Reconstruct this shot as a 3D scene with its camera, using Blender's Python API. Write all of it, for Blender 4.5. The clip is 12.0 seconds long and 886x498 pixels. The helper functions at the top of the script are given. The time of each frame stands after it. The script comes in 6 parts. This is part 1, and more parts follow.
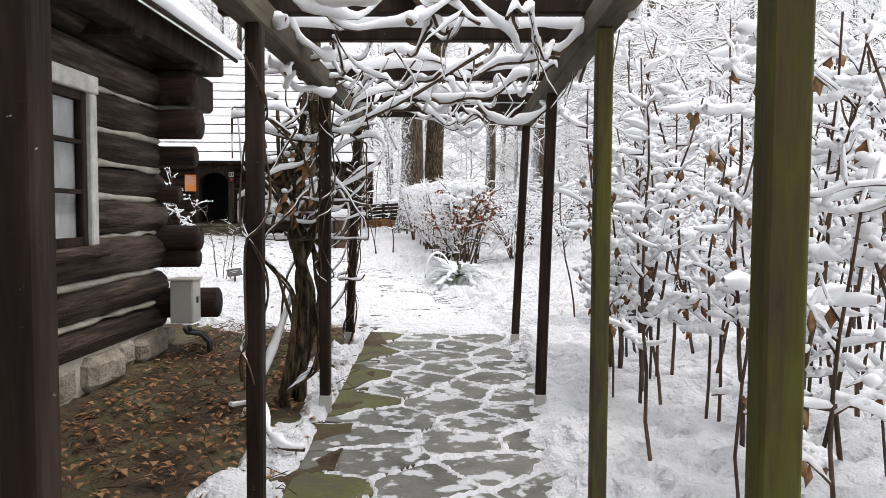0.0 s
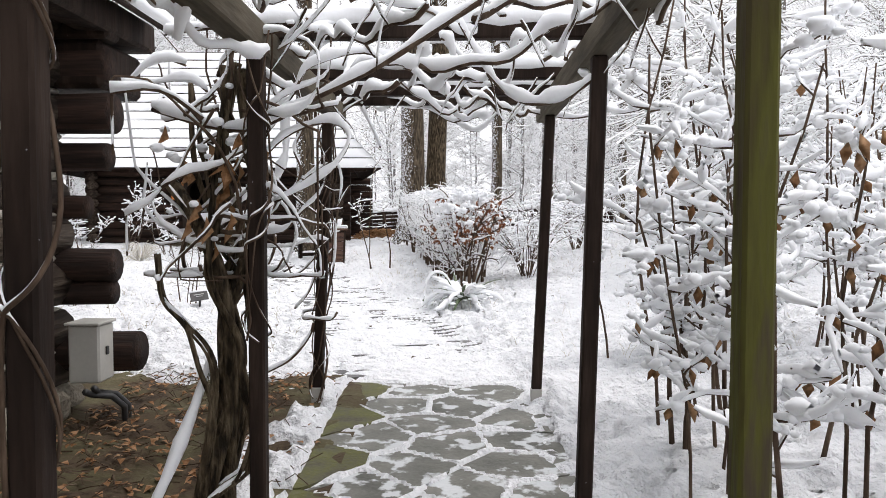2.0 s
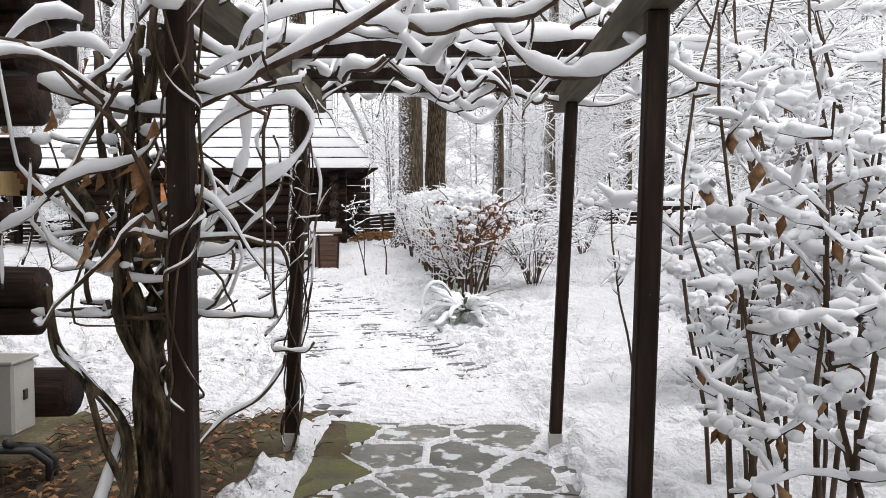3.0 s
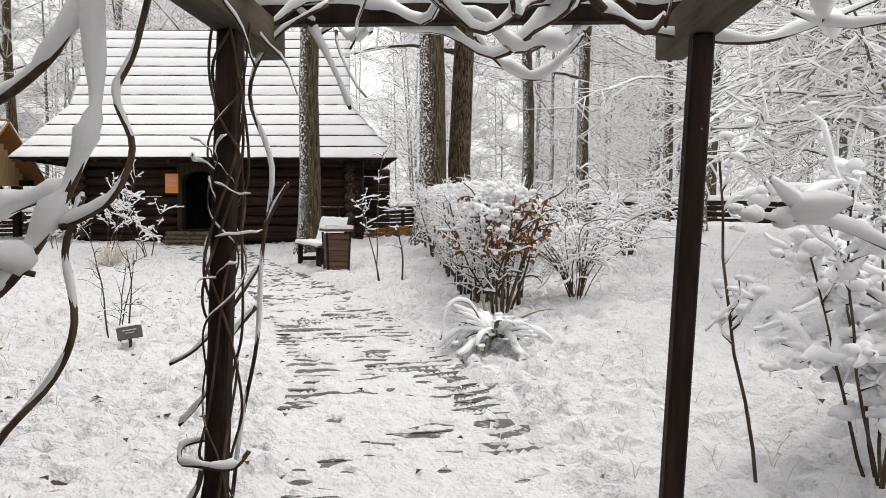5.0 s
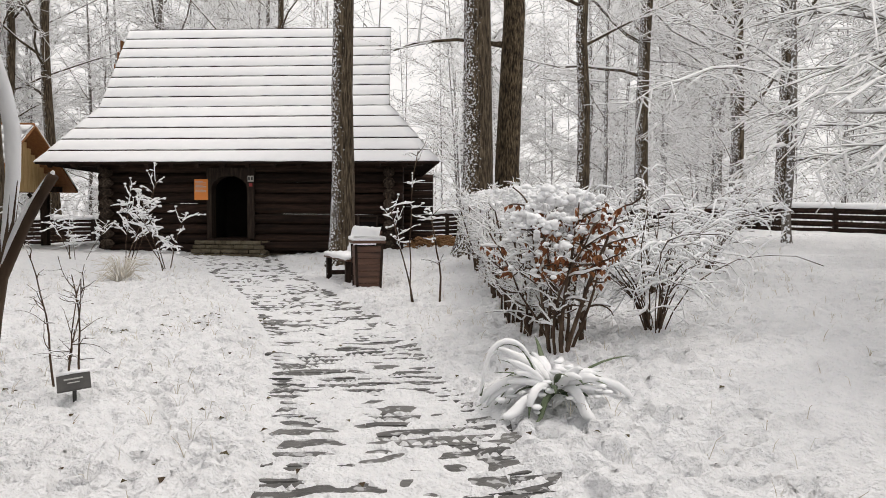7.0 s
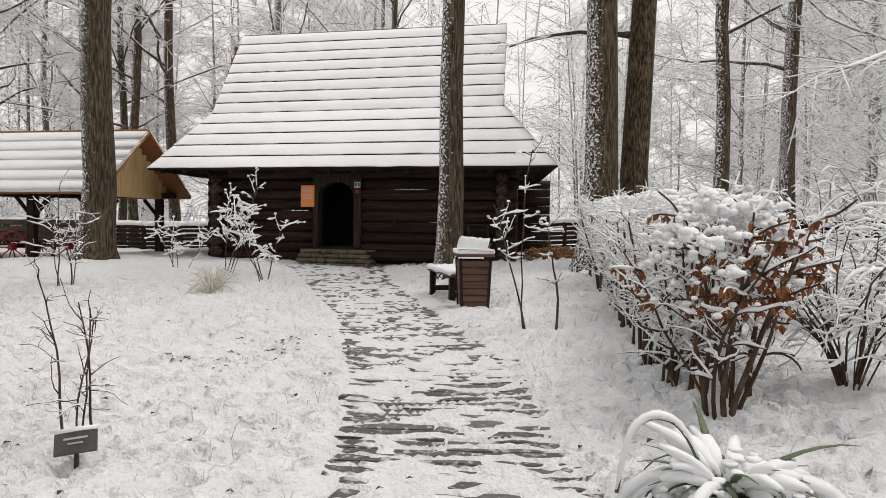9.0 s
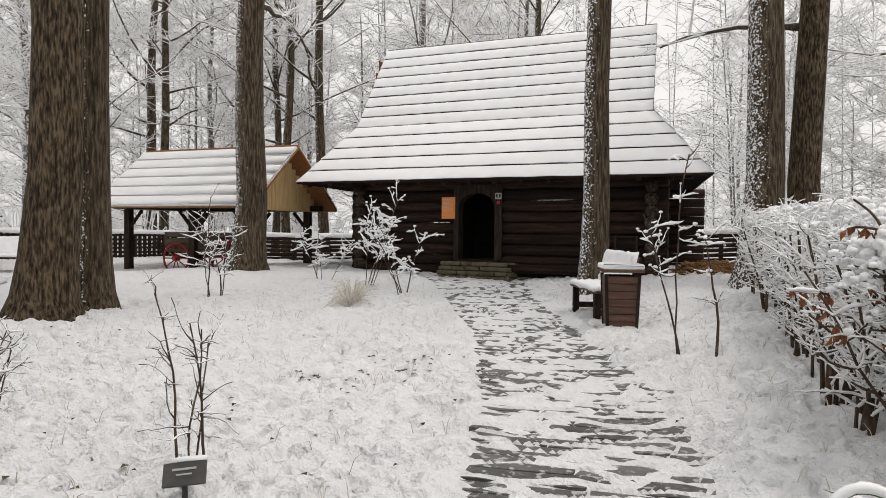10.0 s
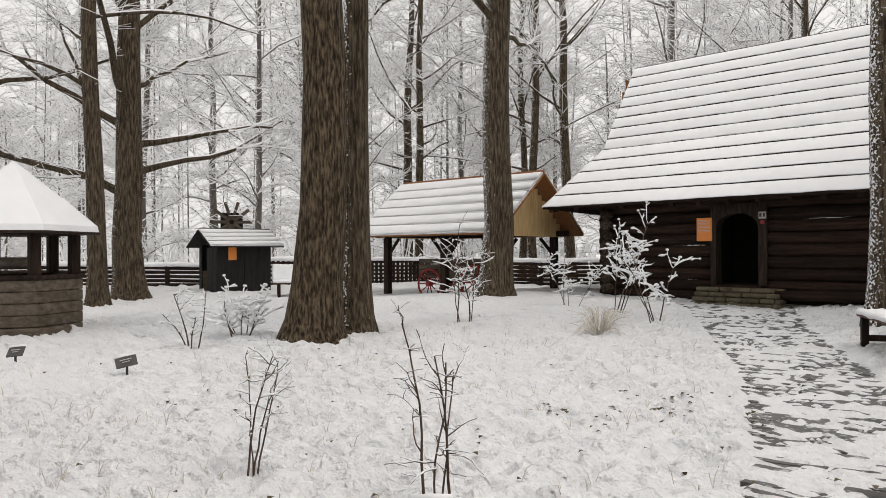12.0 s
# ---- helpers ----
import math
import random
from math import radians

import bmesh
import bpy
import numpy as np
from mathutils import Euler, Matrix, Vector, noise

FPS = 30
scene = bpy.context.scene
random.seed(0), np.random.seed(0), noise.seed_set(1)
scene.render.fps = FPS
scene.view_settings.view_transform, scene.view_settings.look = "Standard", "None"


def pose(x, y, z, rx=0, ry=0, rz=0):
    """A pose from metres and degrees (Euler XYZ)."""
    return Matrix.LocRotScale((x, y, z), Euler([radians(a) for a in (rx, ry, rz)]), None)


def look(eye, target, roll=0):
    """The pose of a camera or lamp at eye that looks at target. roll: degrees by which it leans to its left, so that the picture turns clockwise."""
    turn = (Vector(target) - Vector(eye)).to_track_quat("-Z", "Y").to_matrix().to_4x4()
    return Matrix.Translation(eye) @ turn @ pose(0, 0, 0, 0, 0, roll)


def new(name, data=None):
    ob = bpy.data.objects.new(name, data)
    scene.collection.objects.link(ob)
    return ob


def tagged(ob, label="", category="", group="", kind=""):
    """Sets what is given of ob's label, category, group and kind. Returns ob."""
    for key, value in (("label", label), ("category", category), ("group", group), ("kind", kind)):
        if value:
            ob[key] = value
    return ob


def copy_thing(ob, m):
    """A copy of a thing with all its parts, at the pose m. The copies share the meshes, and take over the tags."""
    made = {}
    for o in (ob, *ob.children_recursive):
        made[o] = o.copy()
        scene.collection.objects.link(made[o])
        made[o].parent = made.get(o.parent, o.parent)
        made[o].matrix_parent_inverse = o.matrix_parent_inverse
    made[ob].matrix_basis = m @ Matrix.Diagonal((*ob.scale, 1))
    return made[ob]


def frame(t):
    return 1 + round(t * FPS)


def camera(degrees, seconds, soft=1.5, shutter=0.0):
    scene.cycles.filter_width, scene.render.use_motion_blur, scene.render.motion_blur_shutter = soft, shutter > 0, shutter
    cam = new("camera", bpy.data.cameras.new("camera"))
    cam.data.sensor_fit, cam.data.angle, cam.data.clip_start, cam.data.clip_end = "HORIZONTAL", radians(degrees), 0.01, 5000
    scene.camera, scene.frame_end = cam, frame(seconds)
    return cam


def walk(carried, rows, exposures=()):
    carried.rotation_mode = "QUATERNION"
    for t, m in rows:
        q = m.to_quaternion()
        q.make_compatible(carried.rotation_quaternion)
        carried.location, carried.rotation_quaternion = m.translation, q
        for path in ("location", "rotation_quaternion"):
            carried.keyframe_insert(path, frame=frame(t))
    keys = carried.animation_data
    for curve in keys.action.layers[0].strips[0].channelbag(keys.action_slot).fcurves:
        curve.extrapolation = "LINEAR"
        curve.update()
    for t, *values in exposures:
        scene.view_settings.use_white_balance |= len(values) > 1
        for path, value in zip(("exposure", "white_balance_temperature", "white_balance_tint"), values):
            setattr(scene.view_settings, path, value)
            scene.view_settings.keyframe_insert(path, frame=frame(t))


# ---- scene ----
cam = camera(61.6, 12.0, soft=0.9)
METRES, EYE, TILT, LEAN, TURN = 8.197, 1.5, 0.0, 1.2, 0.9
ROWS = [
    (0.0, 0.0, -0.0244, 0.0, 0.08, -3.05, -1.46),
    (0.5, 0.0036, 0.0224, 0.0044, 0.13, -2.95, -1.46),
    (1.0, 0.0012, 0.0723, 0.0066, 0.03, -2.85, -1.41),
    (1.5, 0.0042, 0.1216, 0.0065, 0.35, -2.67, -1.4),
    (2.0, 0.0054, 0.1728, 0.0077, 0.44, -2.53, -1.24),
    (2.5, 0.0041, 0.226, 0.0108, 0.32, -2.52, -1.03),
    (4.5, 0.007, 0.4443, 0.0213, 1.41, -2.93, -1.57),
    (5.0, -0.0001, 0.4969, 0.0237, 2.22, -3.22, -1.44),
    (5.5, -0.0009, 0.5497, 0.025, 3.24, -3.06, -1.35),
    (6.0, -0.0043, 0.6042, 0.0239, 3.84, -2.97, -1.22),
    (6.5, -0.004, 0.6562, 0.0258, 4.82, -2.91, -1.28),
    (8.5, -0.0121, 0.8468, 0.0304, 11.26, -2.46, -1.94),
    (9.0, -0.0252, 0.8878, 0.031, 14.82, -2.48, -1.86),
    (9.5, -0.0335, 0.9236, 0.031, 20.04, -2.24, -1.77),
    (10.0, -0.0404, 0.9525, 0.0332, 25.88, -1.96, -1.64),
    (10.5, -0.0551, 0.9728, 0.0331, 31.83, -1.8, -1.2),
    (11.0, -0.0638, 0.9802, 0.0335, 37.17, -1.37, -0.85),
    (11.5, -0.0637, 0.9814, 0.0348, 41.66, -0.84, -0.7),
    (12.0, -0.0616, 0.9817, 0.0351, 44.69, -0.46, -0.61),
]
walk(cam, [(t, pose(0, 0, EYE, TILT, LEAN, TURN) @ pose(METRES * x, METRES * y, METRES * z, 90 + pitch, roll, yaw)) for t, x, y, z, yaw, pitch, roll in ROWS],
     [(0.0, 0.44, 6600, 13), (2.5, 0.40, 6550, 13), (4.5, 0.15, 6850, 13), (9.0, -0.14, 7000, 12), (12.0, -0.19, 7000, 12)])

# ---- daylight: thick overcast ----
world = bpy.data.worlds.new("overcast_sky")
scene.world = world
world.use_nodes = True
wn, wl = world.node_tree.nodes, world.node_tree.links
sky = wn.new("ShaderNodeTexSky")
sky.sky_type = "NISHITA"
sky.sun_disc = False
sky.sun_elevation, sky.sun_rotation = radians(67), radians(68)
sky.dust_density = 4.0
grey = wn.new("ShaderNodeHueSaturation")
grey.inputs["Saturation"].default_value = 0.22
wl.new(sky.outputs["Color"], grey.inputs["Color"])
cloud = wn.new("ShaderNodeMixRGB")
cloud.inputs["Fac"].default_value = 0.75
cloud.inputs["Color2"].default_value = (9.2, 9.4, 9.7, 1)
wl.new(grey.outputs["Color"], cloud.inputs["Color1"])
wl.new(cloud.outputs["Color"], wn["Background"].inputs["Color"])
wn["Background"].inputs["Strength"].default_value = 0.13

sun = new("sun", bpy.data.lights.new("sun", "SUN"))
sun.data.energy, sun.data.angle, sun.data.color = 0.9, radians(22), (1.0, 0.97, 0.93)
sun.matrix_world = look((5, 2, 13), (0, 0, 0))


# ---- materials ----
def material(name, colors, scale=6.0, rough=0.8, bump=0.3, stretch=(1, 1, 1), detail=6.0, metallic=0.0, fine=40.0, per_piece=0.0, band=(0.42, 0.95), depth=0.02):
    """Two noises mix the colours; the finer one also gives relief."""
    m = bpy.data.materials.new(name)
    m.use_nodes = True
    n, l = m.node_tree.nodes, m.node_tree.links
    b = n["Principled BSDF"]
    b.inputs["Roughness"].default_value = rough
    b.inputs["Metallic"].default_value = metallic
    b.inputs["Specular IOR Level"].default_value = 0.5 if rough < 0.65 else 0.2
    tc = n.new("ShaderNodeTexCoord")
    mp = n.new("ShaderNodeMapping")
    mp.inputs["Scale"].default_value = stretch
    l.new(tc.outputs["Object"], mp.inputs["Vector"])
    big = n.new("ShaderNodeTexNoise")
    big.inputs["Scale"].default_value, big.inputs["Detail"].default_value = scale, detail
    small = n.new("ShaderNodeTexNoise")
    small.inputs["Scale"].default_value, small.inputs["Detail"].default_value = fine, 4
    l.new(mp.outputs["Vector"], big.inputs["Vector"])
    l.new(mp.outputs["Vector"], small.inputs["Vector"])
    add = n.new("ShaderNodeMath")
    add.operation = "MULTIPLY_ADD"
    add.inputs[1].default_value = 0.35
    l.new(small.outputs["Fac"], add.inputs[0])
    l.new(big.outputs["Fac"], add.inputs[2])
    last = add
    if per_piece:
        info = n.new("ShaderNodeObjectInfo")
        isl = n.new("ShaderNodeNewGeometry")
        both = n.new("ShaderNodeMath")
        l.new(info.outputs["Random"], both.inputs[0])
        l.new(isl.outputs["Random Per Island"], both.inputs[1])
        fr = n.new("ShaderNodeMath")
        fr.operation = "FRACT"
        l.new(both.outputs[0], fr.inputs[0])
        va = n.new("ShaderNodeMath")
        va.operation = "MULTIPLY_ADD"
        va.inputs[1].default_value = per_piece
        l.new(fr.outputs[0], va.inputs[0])
        l.new(add.outputs[0], va.inputs[2])
        last = va
    ramp = n.new("ShaderNodeValToRGB")
    e = ramp.color_ramp.elements
    lo, hi = band[0], band[1] + per_piece
    e[0].position, e[0].color = lo, (*colors[0], 1)
    e[1].position, e[1].color = min(hi, 1.0), (*colors[-1], 1)
    for i, c in enumerate(colors[1:-1], 1):
        e.new(lo + (min(hi, 1) - lo) * i / (len(colors) - 1)).color = (*c, 1)
    l.new(last.outputs[0], ramp.inputs["Fac"])
    l.new(ramp.outputs["Color"], b.inputs["Base Color"])
    if bump:
        bp = n.new("ShaderNodeBump")
        bp.inputs["Strength"].default_value, bp.inputs["Distance"].default_value = bump, depth
        l.new(add.outputs[0], bp.inputs["Height"])
        l.new(bp.outputs["Normal"], b.inputs["Normal"])
    m["ramp"] = ramp.name
    return m


def dusted(m, amount=0.5, scale=9.0, toward=(0, 0, 1), bias=0.0, color=(0.83, 0.85, 0.88)):
    """Snow that sticks to the faces turned toward a direction, broken up by noise."""
    n, l = m.node_tree.nodes, m.node_tree.links
    b = n["Principled BSDF"]
    geo = n.new("ShaderNodeNewGeometry")
    dot = n.new("ShaderNodeVectorMath")
    dot.operation = "DOT_PRODUCT"
    dot.inputs[1].default_value = Vector(toward).normalized()
    l.new(geo.outputs["Normal"], dot.inputs[0])
    nz = n.new("ShaderNodeTexNoise")
    nz.inputs["Scale"].default_value, nz.inputs["Detail"].default_value = scale, 5
    tc = n.new("ShaderNodeTexCoord")
    l.new(tc.outputs["Object"], nz.inputs["Vector"])
    mul = n.new("ShaderNodeMath")
    mul.operation = "MULTIPLY_ADD"
    mul.inputs[1].default_value = amount
    l.new(dot.outputs["Value"], mul.inputs[0])
    l.new(nz.outputs["Fac"], mul.inputs[2])
    rp = n.new("ShaderNodeValToRGB")
    rp.color_ramp.elements[0].position, rp.color_ramp.elements[1].position = 0.62 - bias, 0.68 - bias
    l.new(mul.outputs[0], rp.inputs["Fac"])
    mix = n.new("ShaderNodeMixRGB")
    mix.inputs["Color2"].default_value = (*color, 1)
    l.new(rp.outputs["Color"], mix.inputs["Fac"])
    l.new(n[m["ramp"]].outputs["Color"], mix.inputs["Color1"])
    l.new(mix.outputs["Color"], b.inputs["Base Color"])
    return m


SNOW = material("snow", [(0.87, 0.885, 0.905), (0.93, 0.935, 0.945)], 3.0, 0.65, 0.25, fine=55)
SNOW_GROUND = material("lying_snow", [(0.80, 0.815, 0.835), (0.89, 0.895, 0.91)], 9.0, 0.7, 1.0, fine=38, depth=0.09)
TWIG = dusted(material("snowy_twig", [(0.11, 0.097, 0.086), (0.27, 0.245, 0.225)], 12, 0.9, 0.0, fine=30), 0.5, 7, (0, 0, 1), 0.555, (0.93, 0.935, 0.94))
BARK = dusted(material("bark", [(0.022, 0.016, 0.010), (0.075, 0.056, 0.037), (0.16, 0.125, 0.085)], 9, 0.9, 1.0, (3.0, 3.0, 0.4), fine=26, band=(0.5, 0.85), depth=0.05), 0.26, 24, (-0.75, -0.55, 0.25), -0.12)
BARK_SNOWY = dusted(material("bark_plastered", [(0.022, 0.016, 0.010), (0.075, 0.056, 0.037), (0.16, 0.125, 0.085)], 9, 0.9, 1.0, (3.0, 3.0, 0.4), fine=26, band=(0.5, 0.85), depth=0.05), 0.26, 24, (-0.75, -0.55, 0.25), -0.05)
BARK_CLEAN = material("bark_bare", [(0.018, 0.013, 0.008), (0.075, 0.054, 0.032), (0.165, 0.125, 0.08)], 12, 0.9, 1.0, (2.4, 2.4, 0.5), fine=22, band=(0.53, 0.82), depth=0.08)
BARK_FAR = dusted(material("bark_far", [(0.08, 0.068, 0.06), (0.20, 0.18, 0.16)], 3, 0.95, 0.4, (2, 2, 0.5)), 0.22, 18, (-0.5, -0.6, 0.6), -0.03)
STEM = material("stem", [(0.028, 0.018, 0.012), (0.08, 0.052, 0.035), (0.16, 0.115, 0.08)], 14, 0.85, 0.5, (1, 1, 0.4))
POST = dusted(material("post_wood", [(0.008, 0.0045, 0.003), (0.022, 0.013, 0.009), (0.05, 0.033, 0.024)], 4, 0.8, 0.5, (3, 3, 0.35), fine=18), 0.0, 34, (0, 0, 1), -0.115)
POST_GREEN = material("post_wood_algae", [(0.02, 0.013, 0.008), (0.05, 0.036, 0.02), (0.06, 0.052, 0.015), (0.08, 0.078, 0.016), (0.06, 0.045, 0.03), (0.03, 0.02, 0.013)], 1.5, 0.85, 0.6, (3.0, 3.0, 0.4), fine=16)
BEAM = material("weathered_beam", [(0.03, 0.024, 0.015), (0.085, 0.07, 0.048), (0.15, 0.13, 0.095)], 3, 0.85, 0.6, (3.0, 0.4, 3.0), fine=16)
LOG = material("log_wood", [(0.012, 0.008, 0.006), (0.028, 0.019, 0.014), (0.055, 0.04, 0.03)], 3, 0.85, 0.8, (5, 5, 0.5), fine=12, per_piece=0.12)
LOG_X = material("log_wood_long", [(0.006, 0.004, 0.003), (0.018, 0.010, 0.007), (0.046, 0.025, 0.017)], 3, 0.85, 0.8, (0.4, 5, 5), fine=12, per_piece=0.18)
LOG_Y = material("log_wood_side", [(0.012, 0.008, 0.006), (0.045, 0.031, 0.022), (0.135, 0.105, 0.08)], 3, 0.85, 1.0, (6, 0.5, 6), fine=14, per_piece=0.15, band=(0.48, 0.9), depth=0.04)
CHINK = material("lime_chinking", [(0.34, 0.31, 0.26), (0.62, 0.58, 0.5)], 7, 0.95, 0.5)
STONE = material("foundation_stone", [(0.10, 0.085, 0.065), (0.30, 0.265, 0.21), (0.46, 0.42, 0.35)], 6, 0.9, 1.0, per_piece=0.25, depth=0.06)
STONE_DARK = material("mossy_step_stone", [(0.04, 0.035, 0.025), (0.11, 0.09, 0.06), (0.17, 0.15, 0.11)], 5, 0.9, 0.8, per_piece=0.2)
FLAG = dusted(material("flagstone", [(0.06, 0.06, 0.05), (0.13, 0.13, 0.11), (0.21, 0.205, 0.18)], 4, 0.6, 0.5, per_piece=0.15), 0.02, 7, (0, 0, 1), 0.06, (0.6, 0.62, 0.63))
FLAG_MOSS = material("mossy_flagstone", [(0.05, 0.045, 0.034), (0.10, 0.095, 0.06), (0.12, 0.12, 0.04), (0.17, 0.16, 0.125)], 4, 0.7, 0.6)
WET = dusted(material("wet_stone", [(0.02, 0.02, 0.02), (0.06, 0.058, 0.055), (0.13, 0.127, 0.12)], 6, 0.5, 0.5, per_piece=0.25), 0.02, 16, (0, 0, 1), 0.05, (0.42, 0.425, 0.43))
SOIL = material("bare_soil", [(0.025, 0.018, 0.012), (0.08, 0.056, 0.036), (0.095, 0.085, 0.045), (0.19, 0.15, 0.105)], 3, 0.95, 1.0)
LEAF = material("dead_leaf", [(0.08, 0.036, 0.016), (0.21, 0.10, 0.04), (0.36, 0.21, 0.11)], 20, 0.7, 0.2, per_piece=0.3)
RUST = material("rust_leaf", [(0.07, 0.022, 0.012), (0.17, 0.055, 0.022), (0.28, 0.12, 0.05)], 20, 0.7, 0.2, per_piece=0.3)
GREEN = material("yucca_green", [(0.06, 0.09, 0.045), (0.13, 0.17, 0.09)], 10, 0.55, 0.2, per_piece=0.2)
PALE_WOOD = material("new_boards", [(0.38, 0.24, 0.10), (0.55, 0.38, 0.18), (0.66, 0.48, 0.26)], 4, 0.7, 0.3, (6, 6, 0.5), per_piece=0.15)
EAVE_WOOD = material("eave_boards", [(0.18, 0.075, 0.03), (0.33, 0.15, 0.06)], 4, 0.75, 0.3, (4, 4, 1), per_piece=0.15)
BLACK_WOOD = material("tarred_boards", [(0.010, 0.009, 0.009), (0.026, 0.024, 0.023)], 5, 0.75, 0.5, (4, 4, 0.5), per_piece=0.1)
GREY_WOOD = material("weathered_boards", [(0.045, 0.035, 0.027), (0.10, 0.08, 0.06), (0.17, 0.14, 0.11)], 3, 0.85, 0.7, (0.6, 3, 5), fine=14, per_piece=0.15)
BIN_WOOD = material("stained_slats", [(0.035, 0.016, 0.010), (0.085, 0.038, 0.022), (0.13, 0.065, 0.04)], 5, 0.6, 0.4, (0.5, 4, 4), per_piece=0.15)
ORANGE = material("orange_board", [(0.72, 0.22, 0.035), (0.80, 0.27, 0.05)], 3, 0.5, 0.0)
WHITE_PAINT = material("white_paint", [(0.42, 0.40, 0.36), (0.72, 0.70, 0.66)], 8, 0.7, 0.4)
METAL_BOX = material("grey_enamel", [(0.36, 0.35, 0.32), (0.46, 0.45, 0.41)], 4, 0.45, 0.05)
DARK_METAL = material("dark_metal", [(0.02, 0.02, 0.02), (0.05, 0.05, 0.05)], 8, 0.5, 0.1, metallic=0.3)
SIGN = material("sign_plate", [(0.04, 0.04, 0.04), (0.09, 0.085, 0.08)], 8, 0.6, 0.1)
PRINT = material("pale_print", [(0.4, 0.4, 0.38), (0.5, 0.5, 0.48)], 8, 0.6, 0.0)
RED = material("red_paint", [(0.20, 0.015, 0.015), (0.34, 0.03, 0.03)], 6, 0.6, 0.2)
# shade of rooms and hollows put into a near-black base colour
INNER_SHADE = material("inner_shade", [(0.006, 0.005, 0.005), (0.014, 0.012, 0.011)], 4, 0.95, 0.0)
STRAW = material("frosted_straw", [(0.36, 0.29, 0.20), (0.60, 0.55, 0.46), (0.78, 0.77, 0.74)], 14, 0.85, 0.0, per_piece=0.4)


def glass_material():
    m = bpy.data.materials.new("window_glass")
    m.use_nodes = True
    b = m.node_tree.nodes["Principled BSDF"]
    b.inputs["Base Color"].default_value = (0.9, 0.93, 0.95, 1)
    b.inputs["Roughness"].default_value = 0.03
    b.inputs["Transmission Weight"].default_value = 1.0
    b.inputs["IOR"].default_value = 1.45
    return m


GLASS = glass_material()


# ---- helpers for building ----
class Geo:
    """Gathers vertices and faces of one mesh."""

    def __init__(self):
        self.v, self.f, self.s = [], [], []

    def tube(self, pts, radii, n=6, caps=True, squash=1.0):
        pts = [Vector(p) for p in pts]
        if len(pts) < 2:
            return self
        base = len(self.v)
        side = None
        for i, p in enumerate(pts):
            d = (pts[min(i + 1, len(pts) - 1)] - pts[max(i - 1, 0)])
            d = d.normalized() if d.length > 1e-9 else Vector((0, 0, 1))
            if side is None:
                side = d.orthogonal().normalized() if abs(d.z) > 0.95 else Vector((-d.y, d.x, 0)).normalized()
            else:
                side = (side - d * side.dot(d))
                side = side.normalized() if side.length > 1e-6 else d.orthogonal().normalized()
            up = d.cross(side)
            r = radii[i] if hasattr(radii, "__len__") else radii
            for k in range(n):
                a = 2 * math.pi * k / n
                q = p + side * (r * math.cos(a)) + up * (r * squash * math.sin(a))
                self.v.append((q.x, q.y, q.z))
        for i in range(len(pts) - 1):
            o = base + i * n
            for k in range(n):
                k2 = (k + 1) % n
                self.f.append((o + k, o + k2, o + n + k2, o + n + k))
        if caps:
            self.f.append(tuple(base + k for k in reversed(range(n))))
            self.f.append(tuple(base + (len(pts) - 1) * n + k for k in range(n)))
        return self

    def box(self, a, b, ch=0.006, m=None):
        """A box from corner a to corner b with chamfered edges."""
        c = [(a[i] + b[i]) / 2 for i in range(3)]
        h = [abs(b[i] - a[i]) / 2 for i in range(3)]
        ch = min(ch, *(x * 0.45 for x in h))
        base = len(self.v)
        index = {}
        for sx in (-1, 1):
            for sy in (-1, 1):
                for sz in (-1, 1):
                    for ax in range(3):
                        p = [c[0] + sx * (h[0] - ch * (ax != 0)), c[1] + sy * (h[1] - ch * (ax != 1)), c[2] + sz * (h[2] - ch * (ax != 2))]
                        if m is not None:
                            p = m @ Vector(p)
                        index[(sx, sy, sz, ax)] = len(self.v)
                        self.v.append(tuple(p))
        ix = index
        for s in (-1, 1):
            q = [[ix[(s, y, z, 0)] for y, z in ((-1, -1), (1, -1), (1, 1), (-1, 1))], [ix[(x, s, z, 1)] for x, z in ((-1, -1), (-1, 1), (1, 1), (1, -1))],
                 [ix[(x, y, s, 2)] for x, y in ((-1, -1), (1, -1), (1, 1), (-1, 1))]]
            for face in q:
                self.f.append(tuple(face if s > 0 else reversed(face)))
            for s2 in (-1, 1):
                self.f.append((ix[(s, s2, -1, 0)], ix[(s, s2, -1, 1)], ix[(s, s2, 1, 1)], ix[(s, s2, 1, 0)]))
                self.f.append((ix[(s, -1, s2, 0)], ix[(s, -1, s2, 2)], ix[(s, 1, s2, 2)], ix[(s, 1, s2, 0)]))
                self.f.append((ix[(-1, s, s2, 1)], ix[(-1, s, s2, 2)], ix[(1, s, s2, 2)], ix[(1, s, s2, 1)]))
        for sx in (-1, 1):
            for sy in (-1, 1):
                for sz in (-1, 1):
                    self.f.append(tuple(ix[(sx, sy, sz, ax)] for ax in range(3)))
        return self

    def prism(self, outline, z0, z1, m=None):
        """An outline (x, y) raised from z0 to z1."""
        base, n = len(self.v), len(outline)
        for z in (z0, z1):
            for x, y in outline:
                p = Vector((x, y, z))
                self.v.append(tuple(m @ p if m is not None else p))
        self.f.append(tuple(base + k for k in reversed(range(n))))
        self.f.append(tuple(base + n + k for k in range(n)))
        for k in range(n):
            k2 = (k + 1) % n
            self.f.append((base + k, base + k2, base + n + k2, base + n + k))
        return self

